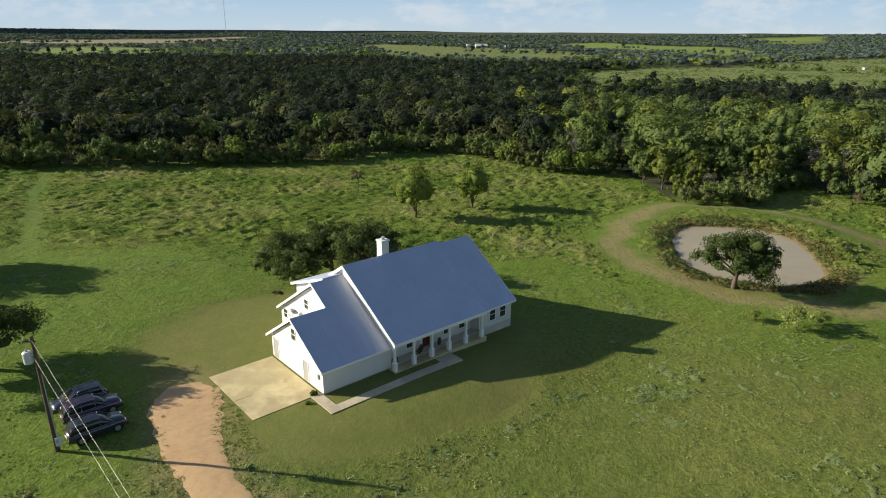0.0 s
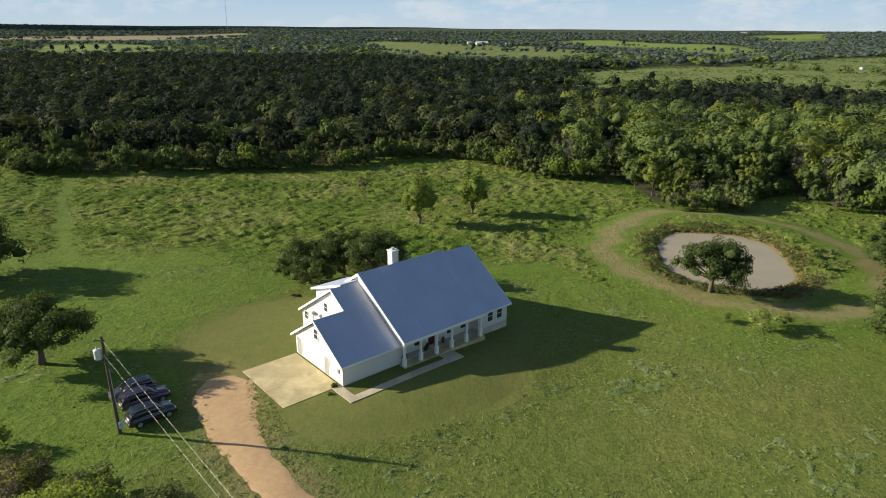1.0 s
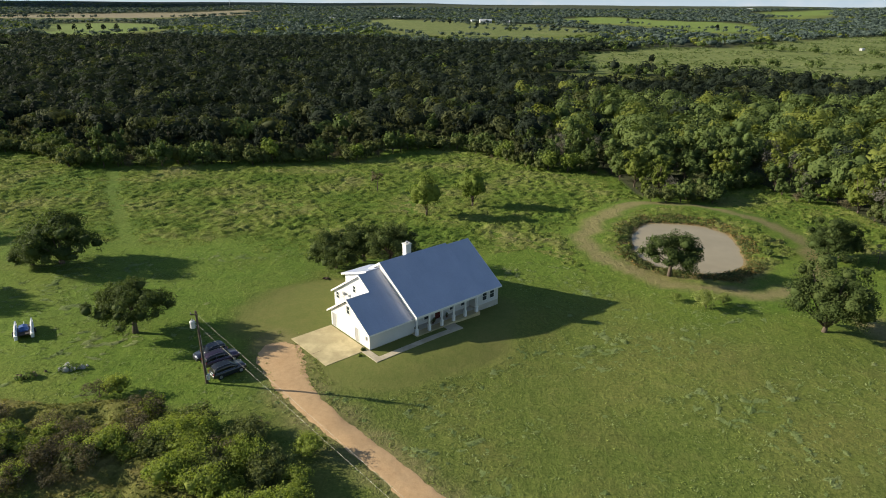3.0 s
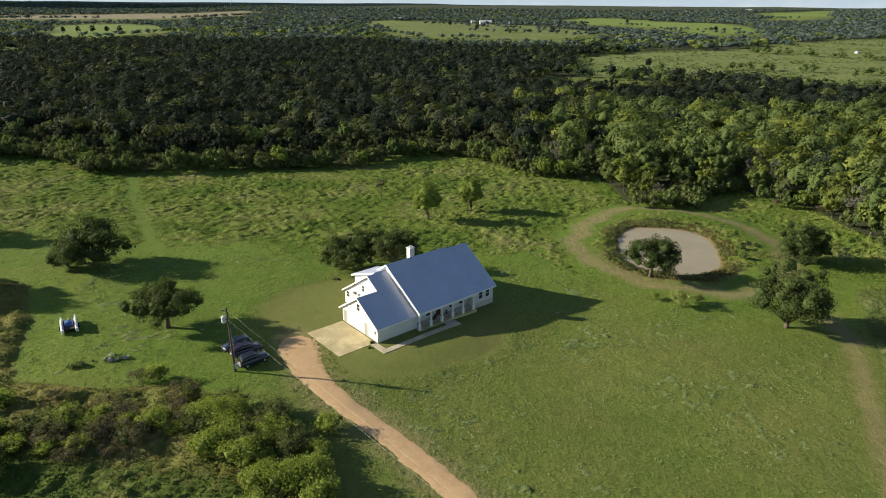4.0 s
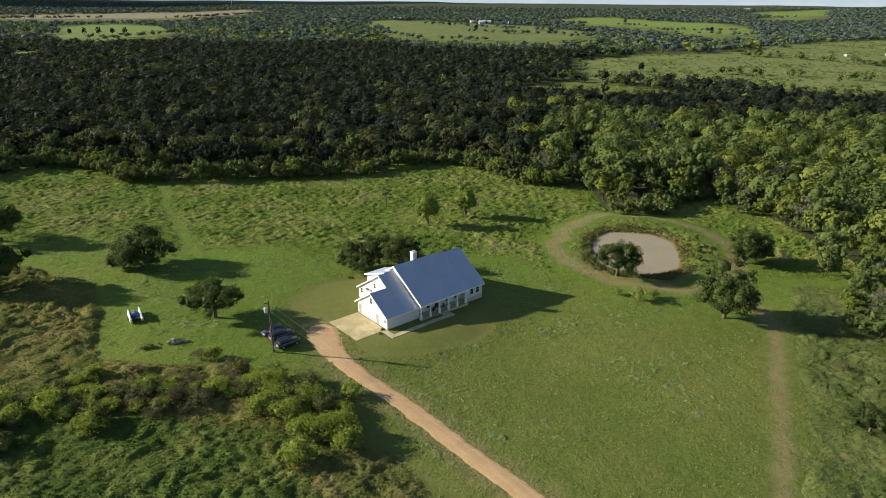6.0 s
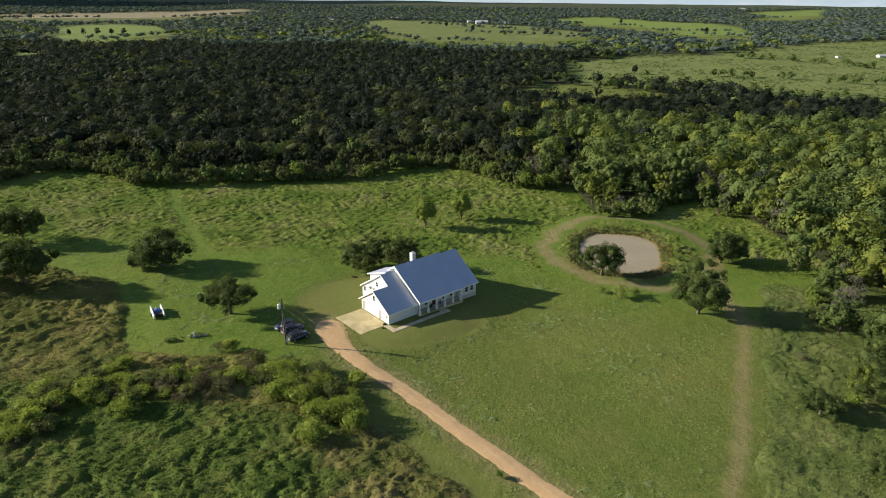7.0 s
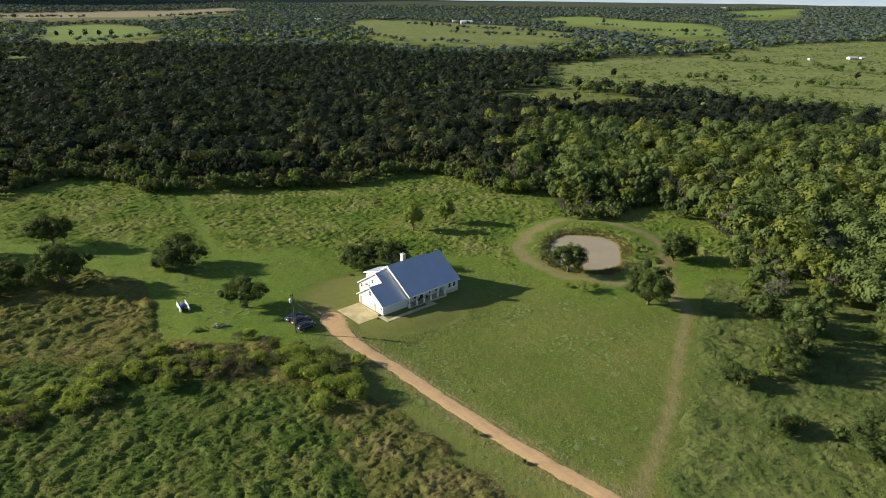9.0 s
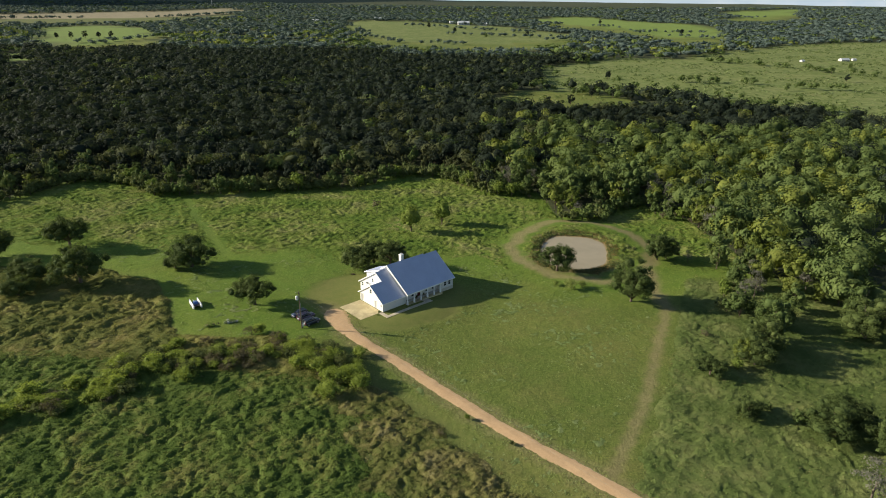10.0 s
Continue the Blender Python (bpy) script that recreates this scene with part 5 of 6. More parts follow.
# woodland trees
DARKS = [tree("woodland_tree", 31 + i, 12.0 + i, 9.2 + 0.5 * i, 0.22, LEAF_SHADED, 15, 1700, 0.28, 1.0, 0.05, "tall dark green tree at the edge of the woods", low=0.4) for i in range(3)]
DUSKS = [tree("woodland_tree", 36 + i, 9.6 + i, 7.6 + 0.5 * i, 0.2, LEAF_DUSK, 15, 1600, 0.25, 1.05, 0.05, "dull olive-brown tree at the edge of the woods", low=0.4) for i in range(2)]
MIDS = [tree("woodland_tree", 41 + i, 12.0 + 1.2 * i, 9.0 + 0.6 * i, 0.2, LEAF_MID, 16, 2100, 0.26, 1.0, 0.05, "tall mid-green leafy tree at the edge of the woods", low=0.38, droop=1.85) for i in range(3)]
LIGHTS = [tree("woodland_tree", 51 + i, 11.5 + 1.2 * i, 8.6 + 0.5 * i, 0.2, LEAF_YELLOW, 16, 2100, 0.25, 1.05, 0.05, "yellow-green leafy tree at the edge of the woods", low=0.38, droop=1.85) for i in range(3)]
BARES = [tree("bare_tree", 61, 8.5, 6.5, 0.15, LEAF_GREY, 12, 1300, 0.12, 0.95, 0.15, "grey half-bare tree among green woods", gaps=0.5, core=0)]
SHRUBS = [tree("shrub", 71, 4.2, 4.8, 0.1, LEAF_MID, 13, 900, 0.15, 0.95, 0.04, "green shrub along the wood's edge", "shrub"),
          tree("shrub", 72, 3.6, 4.4, 0.1, LEAF_OLIVE, 13, 900, 0.15, 0.9, 0.04, "dull olive green shrub along the wood's edge", "shrub"),
          tree("shrub", 73, 4.0, 4.2, 0.1, LEAF_LIGHT, 13, 900, 0.15, 1.0, 0.04, "bright yellow-green sapling thicket", "shrub", core=0.5),
          tree("shrub", 74, 3.2, 4.6, 0.08, LEAF_DRY, 11, 900, 0.11, 0.85, 0.05, "brownish half-bare brush among weeds", "shrub", core=0)]

# trees on the east side, along the path
first(MIDS[0], 88.5, 73.0, 0, 0.85)
first(MIDS[1], 81.0, 54.0, 50, 0.75)
first(MIDS[2], 83.5, 42.5, 80, 0.92)
first(DARKS[0], -60.0, 181.0, 10, 0.95)
first(DARKS[1], -75.0, 178.0, 0, 1.0)
first(DARKS[2], -88.0, 176.0, 10, 0.9)
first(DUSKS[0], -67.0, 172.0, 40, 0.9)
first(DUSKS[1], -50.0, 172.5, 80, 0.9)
first(LIGHTS[0], 101.0, 66.0, 80, 1.0)
first(LIGHTS[1], 96.0, 74.0, 30, 0.9)
first(LIGHTS[2], 71.0, 31.0, 200, 0.5)
first(BARES[0], 90.5, 66.0, 0, 1.1)
first(SHRUBS[0], 88.0, 70.0, 0, 1.1)
first(SHRUBS[1], 78.5, 60.0, 0, 0.9)
first(SHRUBS[2], 84.0, 70.0, 0, 1.2)
first(SHRUBS[3], 67.5, 43.0, 0, 0.6)
plant(oak, 61.5, 25.5, 10, 0.62, 0.95, "grey-green small tree in the weeds beside the path")
plant(oak3, 62.8, 10.5, 80, 0.48, 0.79, "grey-green small tree in the weeds beside the path")
plant(oak3, 73.5, 30.0, 10, 0.72, 0.84, "broad green tree beside the mown path")
plant(oak3, 77.5, 35.5, 150, 0.85, 0.88, "broad green tree beside the mown path")
plant(oak2, 87.0, 49.0, 80, 0.7, 1.15, "broad green tree beside the mown path")
plant(oak3, 75.5, 4.5, 120, 0.82, 0.79, "broad green tree beside the mown path")
plant(oak2, 81.0, 8.0, 20, 0.66, 1.1, "broad green tree beside the mown path")
plant(oak3, 84.0, -0.5, 60, 0.85, 0.88, "broad green tree beside the mown path")
plant(oak3, 107.0, 43.0, 200, 0.95, 0.92, "broad green tree in the east thicket")
plant(BARES[0], 72.5, -12.0, 0, 1.15, 0.85, "pale grey leafless shrub in the weeds")
G1 = "trees along the east path"
for ob, x, y, s in [(MIDS[2], 89.5, 88.0, 0.75), (MIDS[1], 97.5, 84.0, 0.8), (MIDS[0], 96.0, 57.0, 0.7),
                    (MIDS[0], 110.0, 52.0, 0.85), (MIDS[1], 115.0, 20.0, 0.9), (MIDS[1], 92.0, 1.0, 0.7), (LIGHTS[1], 108.0, 78.0, 0.85), (MIDS[2], 112.0, 62.0, 0.85), (MIDS[0], 100.0, -6.0, 0.8), (LIGHTS[2], 106.0, 63.0, 0.7),
                    (LIGHTS[2], 104.0, 92.0, 0.8), (MIDS[0], 112.0, 96.0, 0.85), (MIDS[1], 118.0, 38.0, 0.9), (MIDS[0], 120.0, 76.0, 0.9), (MIDS[2], 122.0, 8.0, 0.9), (MIDS[2], 126.0, 55.0, 0.9)]:
    plant(ob, x, y, x * 37 % 360, s * 1.38, group=G1)
for x, y, s in [(96.0, 79.0, 0.8), (86.5, 63.5, 0.8), (107.0, 70.0, 0.9), (82.0, 92.5, 0.5)]:
    plant(BARES[0], x, y, x * 53 % 360, s)
for k, x, y, s in [(0, 66.0, 28.5, 0.45), (2, 68.5, 28.0, 0.7), (0, 79.0, 57.0, 0.9), (2, 82.5, 66.5, 0.8), (1, 75.0, 38.5, 0.8), (0, 85.5, 56.0, 0.9), (1, 86.0, -6.0, 1.0), (2, 78.0, 11.0, 0.8), (0, 72.0, 8.5, 0.8), (0, 68.0, 13.0, 0.5)]:
    plant(SHRUBS[k], x, y, x * 71 % 360, s)

# the copse behind the pond and the wood's edge
rng = np.random.default_rng(77)
edge = []
for _ in range(9000):
    x = rng.uniform(-190, 150)
    y = np.interp(x, EDGE_X, EDGE_Y) + rng.uniform(2.0, 30.0) ** 1.0
    if y < 95 or not wooded(np.array(x), np.array(y)):
        continue
    if all((x - a) ** 2 + (y - b) ** 2 > 36 for a, b in edge):
        edge.append((x, y))
    if len(edge) >= 175:
        break
for x, y in edge:
    side = float(ease(5, 45, x)) * 0.92 + 0.10 * float(ease(-120, -150, x))
    pick = rng.random()
    if pick > side:
        k = rng.random()
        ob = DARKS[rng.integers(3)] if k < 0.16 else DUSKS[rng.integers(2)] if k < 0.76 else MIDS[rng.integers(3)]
    else:
        ob = LIGHTS[rng.integers(3)] if rng.random() < 0.2 else (MIDS[rng.integers(3)] if rng.random() < 0.8 else BARES[0])
    depth = y - np.interp(x, EDGE_X, EDGE_Y)
    size = rng.uniform(0.72, 1.02) * (0.72 + 0.28 * min(1, depth / 14)) * (1 + 0.32 * float(ease(8, 46, x)))
    plant(ob, x, y, rng.uniform(0, 360), size, rng.uniform(0.9, 1.15), group="trees at the wood's edge")
low = []
for _ in range(5000):
    x = rng.uniform(-185, 100)
    y = np.interp(x, EDGE_X, EDGE_Y) + rng.uniform(-4.5, 4)
    if 45 < x < 52 and y > 139:
        continue
    if all((x - a) ** 2 + (y - b) ** 2 > 8 for a, b in low):
        low.append((x, y))
    if len(low) >= 180:
        break
for x, y in low:
    k = rng.choice(4, p=[0.08, 0.70, 0.06, 0.16]) if x < 10 else rng.choice(4, p=[0.5, 0.3, 0.15, 0.05])
    plant(SHRUBS[k], x, y, rng.uniform(0, 360), rng.uniform(0.8, 1.5) + (0.4 if x < 10 else 0), rng.uniform(0.9, 1.25), group="shrubs along the wood's edge", sink=0.1)

HEDGES = [tree("shrub", 75, 4.0, 4.8, 0.08, LEAF_FEATHER, 14, 2000, 0.095, 1.0, 0.03, "feathery yellow-green brush in the weeds", "shrub", core=0.45, loose=1.5, gaps=0.4, lump=0.42),
          tree("shrub", 76, 3.7, 4.8, 0.08, LEAF_OLIVE, 14, 2000, 0.095, 1.0, 0.03, "soft olive-green brush in the weeds", "shrub", core=0.45, loose=1.5, gaps=0.4, lump=0.42),
          tree("shrub", 77, 3.4, 4.8, 0.08, LEAF_DRY, 12, 1500, 0.085, 0.9, 0.03, "brown-grey twiggy brush in the weeds", "shrub", core=0.0, loose=1.2, gaps=0.4)]
first(HEDGES[0], -61.0, 17.0)
first(HEDGES[1], -49.0, 23.0)
first(HEDGES[2], -36.0, 28.0)
# hedge of brush between the weeds and the mown grass
HEDGE = [(-86, 3), (-70, 13.5), (-58, 23.5), (-46, 29.5), (-36, 33), (-27, 32.5), (-20, 25.5), (-14, 18)]
run = [Vector((*a, 0)).lerp(Vector((*b, 0)), t) for a, b in zip(HEDGE, HEDGE[1:]) for t in (0.0, 0.2, 0.4, 0.6, 0.8)]
for i, p in enumerate(run):
    for k in range(4):
        x, y = p.x + rng.normal() * 3.0, p.y + rng.normal() * 3.0
        if x > -33 and y > 36.5:
            y -= 6
        kind = rng.choice(3, p=[0.72, 0.16, 0.12]) if p.x < -50 else rng.choice(3, p=[0.30, 0.30, 0.40]) if p.x < -27 else rng.choice(3, p=[0.72, 0.23, 0.05])
        plant(HEDGES[kind], x, y, rng.uniform(0, 360), rng.uniform(0.75, 1.25), rng.uniform(0.65, 0.9), group="brush hedge in the weeds", sink=0.15)

# pond-side brush
brush = tree("shrub", 81, 3.5, 5.4, 0.06, LEAF_GRASS, 13, 2600, 0.09, 0.9, 0.03, "pale olive brush below the pond bank", "shrub", core=0.35, loose=1.2)
first(brush, 40.6, 70.3)
plant(brush, 44.0, 72.0, 90, 0.6)
plant(brush, 36.6, 73.0, 200, 0.5)
plant(SHRUBS[0], 61.5, 94.0, 0, 0.42)
plant(SHRUBS[0], 63.5, 99.0, 70, 0.36)
plant(brush, 64.5, 103.0, 30, 0.5)
plant(SHRUBS[1], 15.5, 1.5, 0, 0.34, label="dull green shrub beside the dirt track")
plant(SHRUBS[2], 8.0, 9.0, 40, 0.3, label="small yellow-green shrub beside the dirt track")
plant(SHRUBS[3], 3.0, 4.0, 10, 0.7, label="pale brush beside the dirt track")

# single trees out on the far fields
for x, y, s, ob in [(202, 649, 1.0, DARKS[0]), (112, 560, 0.8, MIDS[0]), (150, 505, 0.9, DARKS[1]), (168, 500, 0.8, DARKS[2]), (180, 486, 0.9, DARKS[0]), (136, 520, 0.8, MIDS[1]), (96, 430, 0.8, DARKS[1]), (118, 446, 0.9, DARKS[2]), (420, 860, 1.0, DARKS[0]),
                    (440, 850, 1.0, MIDS[0]), (330, 480, 0.8, MIDS[1]), (360, 560, 0.7, MIDS[2]), (300, 640, 0.7, MIDS[0]), (470, 640, 0.8, DARKS[1]), (500, 720, 0.8, MIDS[2]), (560, 780, 0.9, MIDS[0]), (-600, 1150, 1.2, DARKS[0]), (-620, 1140, 1.2, DARKS[1]),
                    (-640, 1130, 1.2, DARKS[2]), (-585, 1165, 1.1, DARKS[1]), (-660, 1120, 1.1, DARKS[0]), (60, 1480, 1.3, DARKS[0]), (0, 1600, 1.3, DARKS[1]), (220, 1420, 1.3, DARKS[2]), (120, 1330, 1.2, MIDS[0]), (620, 1560, 1.4, DARKS[0]), (540, 2050, 1.4, DARKS[1])]:
    plant(ob, x, y, x % 360, s, group="lone trees on the far fields")
for x, y, s in [(212, 386, 1.5), (222, 392, 1.65), (233, 385, 1.45), (226, 380, 1.3)]:
    plant(DARKS[int(x) % 3], x, y, x * 7 % 360, s, 0.95, group="lone trees on the far fields")


# ---- deep woods, past counting ----
def woods(name, rng, xs, ys, radius, height, leaves_each, leaf, mat, label, rich, solid=0.0):
    """Many domed crowns with leafy knobs, each with its lit and its shaded side, joined in one mesh."""
    n, m = len(xs), leaves_each
    zs = land(xs, ys)
    r = radius * rng.uniform(0.55, 1.15, n)
    h = height * rng.uniform(0.72, 1.12, n) * (0.7 + 0.3 * r / radius)
    b = np.minimum(r * rng.uniform(0.8, 1.1, n), h * 0.48)
    half, mid = np.stack([r, r, b], axis=-1), np.stack([xs, ys, zs + h - b], axis=-1)
    knobs = unit(rng.normal(size=(n, 9, 3)) * np.array([1, 1, 0.7]) + np.array([0, 0, 0.3]))
    own = np.take_along_axis(knobs, rng.integers(0, 9, (n, m))[..., None].repeat(3, axis=2), axis=1)
    tip = unit(own + rng.normal(size=(n, m, 3)))
    at = own * 0.60 + tip * 0.42 * rng.uniform(0.7, 1.08, (n, m, 1))
    face = unit(tip + 1.0 * own + rng.normal(size=tip.shape) * 0.24)
    bv, bf = BALL2 if rich else BALL1
    lump = (np.clip(np.einsum("lk,nmk->nlm", bv, knobs), 0, 1) ** 6).max(axis=2)
    reach = (0.36 + solid + 0.22 * lump) * rng.uniform(0.75, 1.15, lump.shape)
    cv = mid[:, None] + bv[None] * reach[..., None] * half[:, None]
    cf = bf[None] + (np.arange(n) * len(bv))[:, None, None]
    at = mid[:, None] + at * half[:, None]
    ob = new(name, leaf_mesh(name, leaf_cards(rng, at.reshape(-1, 3), face.reshape(-1, 3), leaf * rng.uniform(0.65, 1.3, n * m), 0.75), mat, (cv, cf)))
    return tagged(ob, label, "woods", kind="stuff")


def scatter(rng, x0, x1, y0, y1, step):
    """Loosely spaced places on a jittered grid, kept to the wedge of land ahead."""
    gx, gy = np.meshgrid(np.arange(x0, x1, step), np.arange(y0, y1, step))
    xs = (gx + rng.uniform(-0.6, 0.6, gx.shape) * step).ravel()
    ys = (gy + rng.uniform(-0.6, 0.6, gy.shape) * step).ravel()
    keep = np.abs(xs) < 0.70 * (ys + 95) + 14
    return xs[keep], ys[keep]


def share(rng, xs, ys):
    """0 dark, 1 mid, 2 light: which leaves go where. Dark ones paint in cloud shade; the east and the far uplands are
    lighter.
    """
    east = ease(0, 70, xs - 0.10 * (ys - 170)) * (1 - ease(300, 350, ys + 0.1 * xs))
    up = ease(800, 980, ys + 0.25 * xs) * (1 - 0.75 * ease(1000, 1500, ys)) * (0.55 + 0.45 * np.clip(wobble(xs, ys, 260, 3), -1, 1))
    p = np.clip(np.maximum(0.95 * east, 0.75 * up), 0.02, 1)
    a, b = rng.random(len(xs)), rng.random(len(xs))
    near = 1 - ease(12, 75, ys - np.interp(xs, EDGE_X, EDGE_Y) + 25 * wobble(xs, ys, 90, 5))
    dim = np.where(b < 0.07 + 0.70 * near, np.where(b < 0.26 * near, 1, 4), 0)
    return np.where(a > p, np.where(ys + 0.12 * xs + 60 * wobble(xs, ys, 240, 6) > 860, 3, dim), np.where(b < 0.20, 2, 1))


# the dark green carries the painted cloud shade
KINDS = [(LEAF_SHADED, "dark green"), (LEAF_MID, "mid-green"), (LEAF_YELLOW, "yellow-green"), (LEAF_FAR, "dull green"), (LEAF_DUSK, "brown-green")]
rng = np.random.default_rng(5)
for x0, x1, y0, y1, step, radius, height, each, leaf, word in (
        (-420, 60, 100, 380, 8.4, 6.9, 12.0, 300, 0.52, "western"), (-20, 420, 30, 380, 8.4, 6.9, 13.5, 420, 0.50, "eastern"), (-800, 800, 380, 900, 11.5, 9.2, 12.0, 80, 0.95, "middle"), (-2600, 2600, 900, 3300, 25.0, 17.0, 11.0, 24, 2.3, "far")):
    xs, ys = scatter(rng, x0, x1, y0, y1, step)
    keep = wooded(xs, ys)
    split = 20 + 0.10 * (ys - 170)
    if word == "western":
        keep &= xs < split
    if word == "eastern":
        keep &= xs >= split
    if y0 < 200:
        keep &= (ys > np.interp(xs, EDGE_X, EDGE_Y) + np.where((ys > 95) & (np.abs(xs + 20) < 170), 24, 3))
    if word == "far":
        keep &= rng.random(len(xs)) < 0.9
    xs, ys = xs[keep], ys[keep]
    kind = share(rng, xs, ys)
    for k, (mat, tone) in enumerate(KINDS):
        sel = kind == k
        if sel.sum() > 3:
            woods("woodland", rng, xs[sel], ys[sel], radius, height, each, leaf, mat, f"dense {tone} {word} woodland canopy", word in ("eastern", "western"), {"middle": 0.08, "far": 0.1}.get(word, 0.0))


# hedgerows and clumps along the far fields
rng = np.random.default_rng(15)
hx, hy = [], []
for i, ring in enumerate(FIELDS):
    for (ax, ay), (bx, by) in zip(ring, ring[1:] + ring[:1]):
        n = int(math.hypot(bx - ax, by - ay) / 13)
        t = rng.random(n)
        keep = wobble(ax + (bx - ax) * t, ay + (by - ay) * t, 310, i) > -0.25
        hx.append((ax + (bx - ax) * t + rng.normal(size=n) * 11)[keep])
        hy.append((ay + (by - ay) * t + rng.normal(size=n) * 11)[keep])
for line in ([(380, 880), (470, 800), (560, 640)], [(250, 640), (330, 620), (420, 560)], [(120, 560), (170, 500), (262, 470), (340, 400)], [(40, 1420), (160, 1390), (300, 1340)], [(-60, 1700), (120, 1640), (260, 1560)], [(600, 1700), (720, 1640)]):
    for (ax, ay), (bx, by) in zip(line, line[1:]):
        t = rng.random(int(math.hypot(bx - ax, by - ay) / 9))
        hx.append(ax + (bx - ax) * t + rng.normal(size=len(t)) * 6)
        hy.append(ay + (by - ay) * t + rng.normal(size=len(t)) * 6)
hx, hy = np.concatenate(hx), np.concatenate(hy)
near = hy < 1000
woods("hedgerow", rng, hx[near], hy[near], 6.0, 9.0, 90, 0.7, LEAF_MID, "green trees in hedgerows on the far fields", False)
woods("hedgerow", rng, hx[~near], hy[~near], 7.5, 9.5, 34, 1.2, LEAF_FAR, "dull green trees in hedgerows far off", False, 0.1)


# ---- weeds and grass tufts ----
def tufts(name, rng, xs, ys, size, each, leaf, mat, label, tall=1.0, category="weeds", up=0.5, slim=0.5):
    """Loose clumps of blades standing on the ground."""
    n = len(xs)
    foot = np.stack([xs, ys, land(xs, ys)], axis=-1)
    s = size * rng.uniform(0.5, 1.4, n) * (1 + 0.3 * wobble(xs, ys, 12, 7))
    d = unit(rng.normal(size=(n, each, 3)))
    d[..., 2] = np.abs(d[..., 2])
    at = foot[:, None, :] + d * np.array([1, 1, tall]) * (s[:, None, None] * rng.uniform(0.65, 1.02, (n, each, 1)))
    face = unit(d * np.array([1, 1, 1 / tall]) + np.array([0, 0, up]) + rng.normal(size=d.shape) * 0.3)
    size_of = (leaf * rng.uniform(0.6, 1.4, (n, each)) * (s[:, None] / size) ** 0.5).ravel()
    ob = new(name, leaf_mesh(name, leaf_cards(rng, at.reshape(-1, 3), face.reshape(-1, 3), size_of, slim), mat))
    return tagged(ob, label, category, kind="stuff")


def spots(rng, n, x0, x1, y0, y1, chance):
    xs, ys = rng.uniform(x0, x1, n), rng.uniform(y0, y1, n)
    seen = np.abs(xs) < 0.70 * (ys + 112) + 8
    xs, ys = xs[seen], ys[seen]
    keep = rng.random(len(xs)) < chance(xs, ys)
    return xs[keep], ys[keep]


def off_track(x, y):
    u, v = house_uv(x, y)
    clear = (away(x, y, ROAD) > 2.6) & ~((u > -8) & (u < 26) & (v > -5) & (v < 18))
    return clear & (pond_radius(x, y) > 1.06)


def field_chance(x, y):
    rough = (1 - lawn_at(x, y)) * (1 - lush_at(x, y)) * off_track(x, y) * (away(x, y, PATH_E) > 2.2) * (away(x, y, PATH_N) > 2.8) * (away(x, y, PATH_W) > 1.8) * (y < np.interp(x, EDGE_X, EDGE_Y))
    back = ease(84, 96, y + 0.08 * x)
    return rough * (0.42 + 0.58 * back) * np.clip(0.42 + 0.55 * wobble(x, y, 21, 5) + 0.6 * wobble(x, y * 1.7, 7, 2), 0.02, 1)


rng = np.random.default_rng(9)


def seen_from_walk(x, y):
    return np.abs(x) < 0.70 * (y + 112) + 8


def rank_share(x, y):
    """1 where the weeds stand rank and green (the damp south-west corner), 0 on the drier ground by the track."""
    return ease(-8, -24, x + 0.3 * (y - 20) + 5 * wobble(x, y, 15, 3)) * (1 - ease(20, 30, y + 0.12 * (x + 40)))


def dry_share(x, y):
    return ease(-26, -10, x + 0.3 * (y - 20) + 5 * wobble(x, y, 15, 3))


def rank_grown(x, y):
    return lush_at(x, y) * off_track(x, y) * rank_share(x, y) * (x < 20)


def dry_grown(x, y):
    return lush_at(x, y) * off_track(x, y) * dry_share(x, y) * (x < 24)


def buff_grown(x, y):
    return lush_at(x, y) * off_track(x, y) * (1 - dry_share(x, y)) * (1 - 0.9 * rank_share(x, y)) * (x < 20)


def east_grown(x, y):
    return lush_at(x, y) * off_track(x, y) * (x >= 20)


def pasture_at(x, y):
    clear = off_track(x, y) * ease(1.4, 3.0, away(x, y, PATH_E)) * ease(2.0, 7.5, away(x, y, PATH_N) + 1.5 * wobble(x, y, 9, 2)) * (0.3 + 0.7 * ease(0.6, 3.0, away(x, y, PATH_W) + 0.8 * wobble(x, y, 7, 2)))
    return (1 - lawn_at(x, y)) * (1 - lush_at(x, y)) * clear


def back_grown(x, y):
    rough = ease(80, 98, y + 0.08 * x + 8 * wobble(x, y, 40, 2)) * (1 - ease(-2, 2, y - np.interp(x, EDGE_X, EDGE_Y)))
    return pasture_at(x, y) * rough * (0.72 + 0.28 * ease(-0.6, 0.3, wobble(x, y, 60, 4)))


def forb_grown(x, y):
    near = 1 - ease(84, 100, y + 0.08 * x)
    return pasture_at(x, y) * near * np.clip(0.52 + 0.35 * wobble(x, y, 34, 3) + 0.25 * rough_of(x, y, 14, 2), 0, 1)


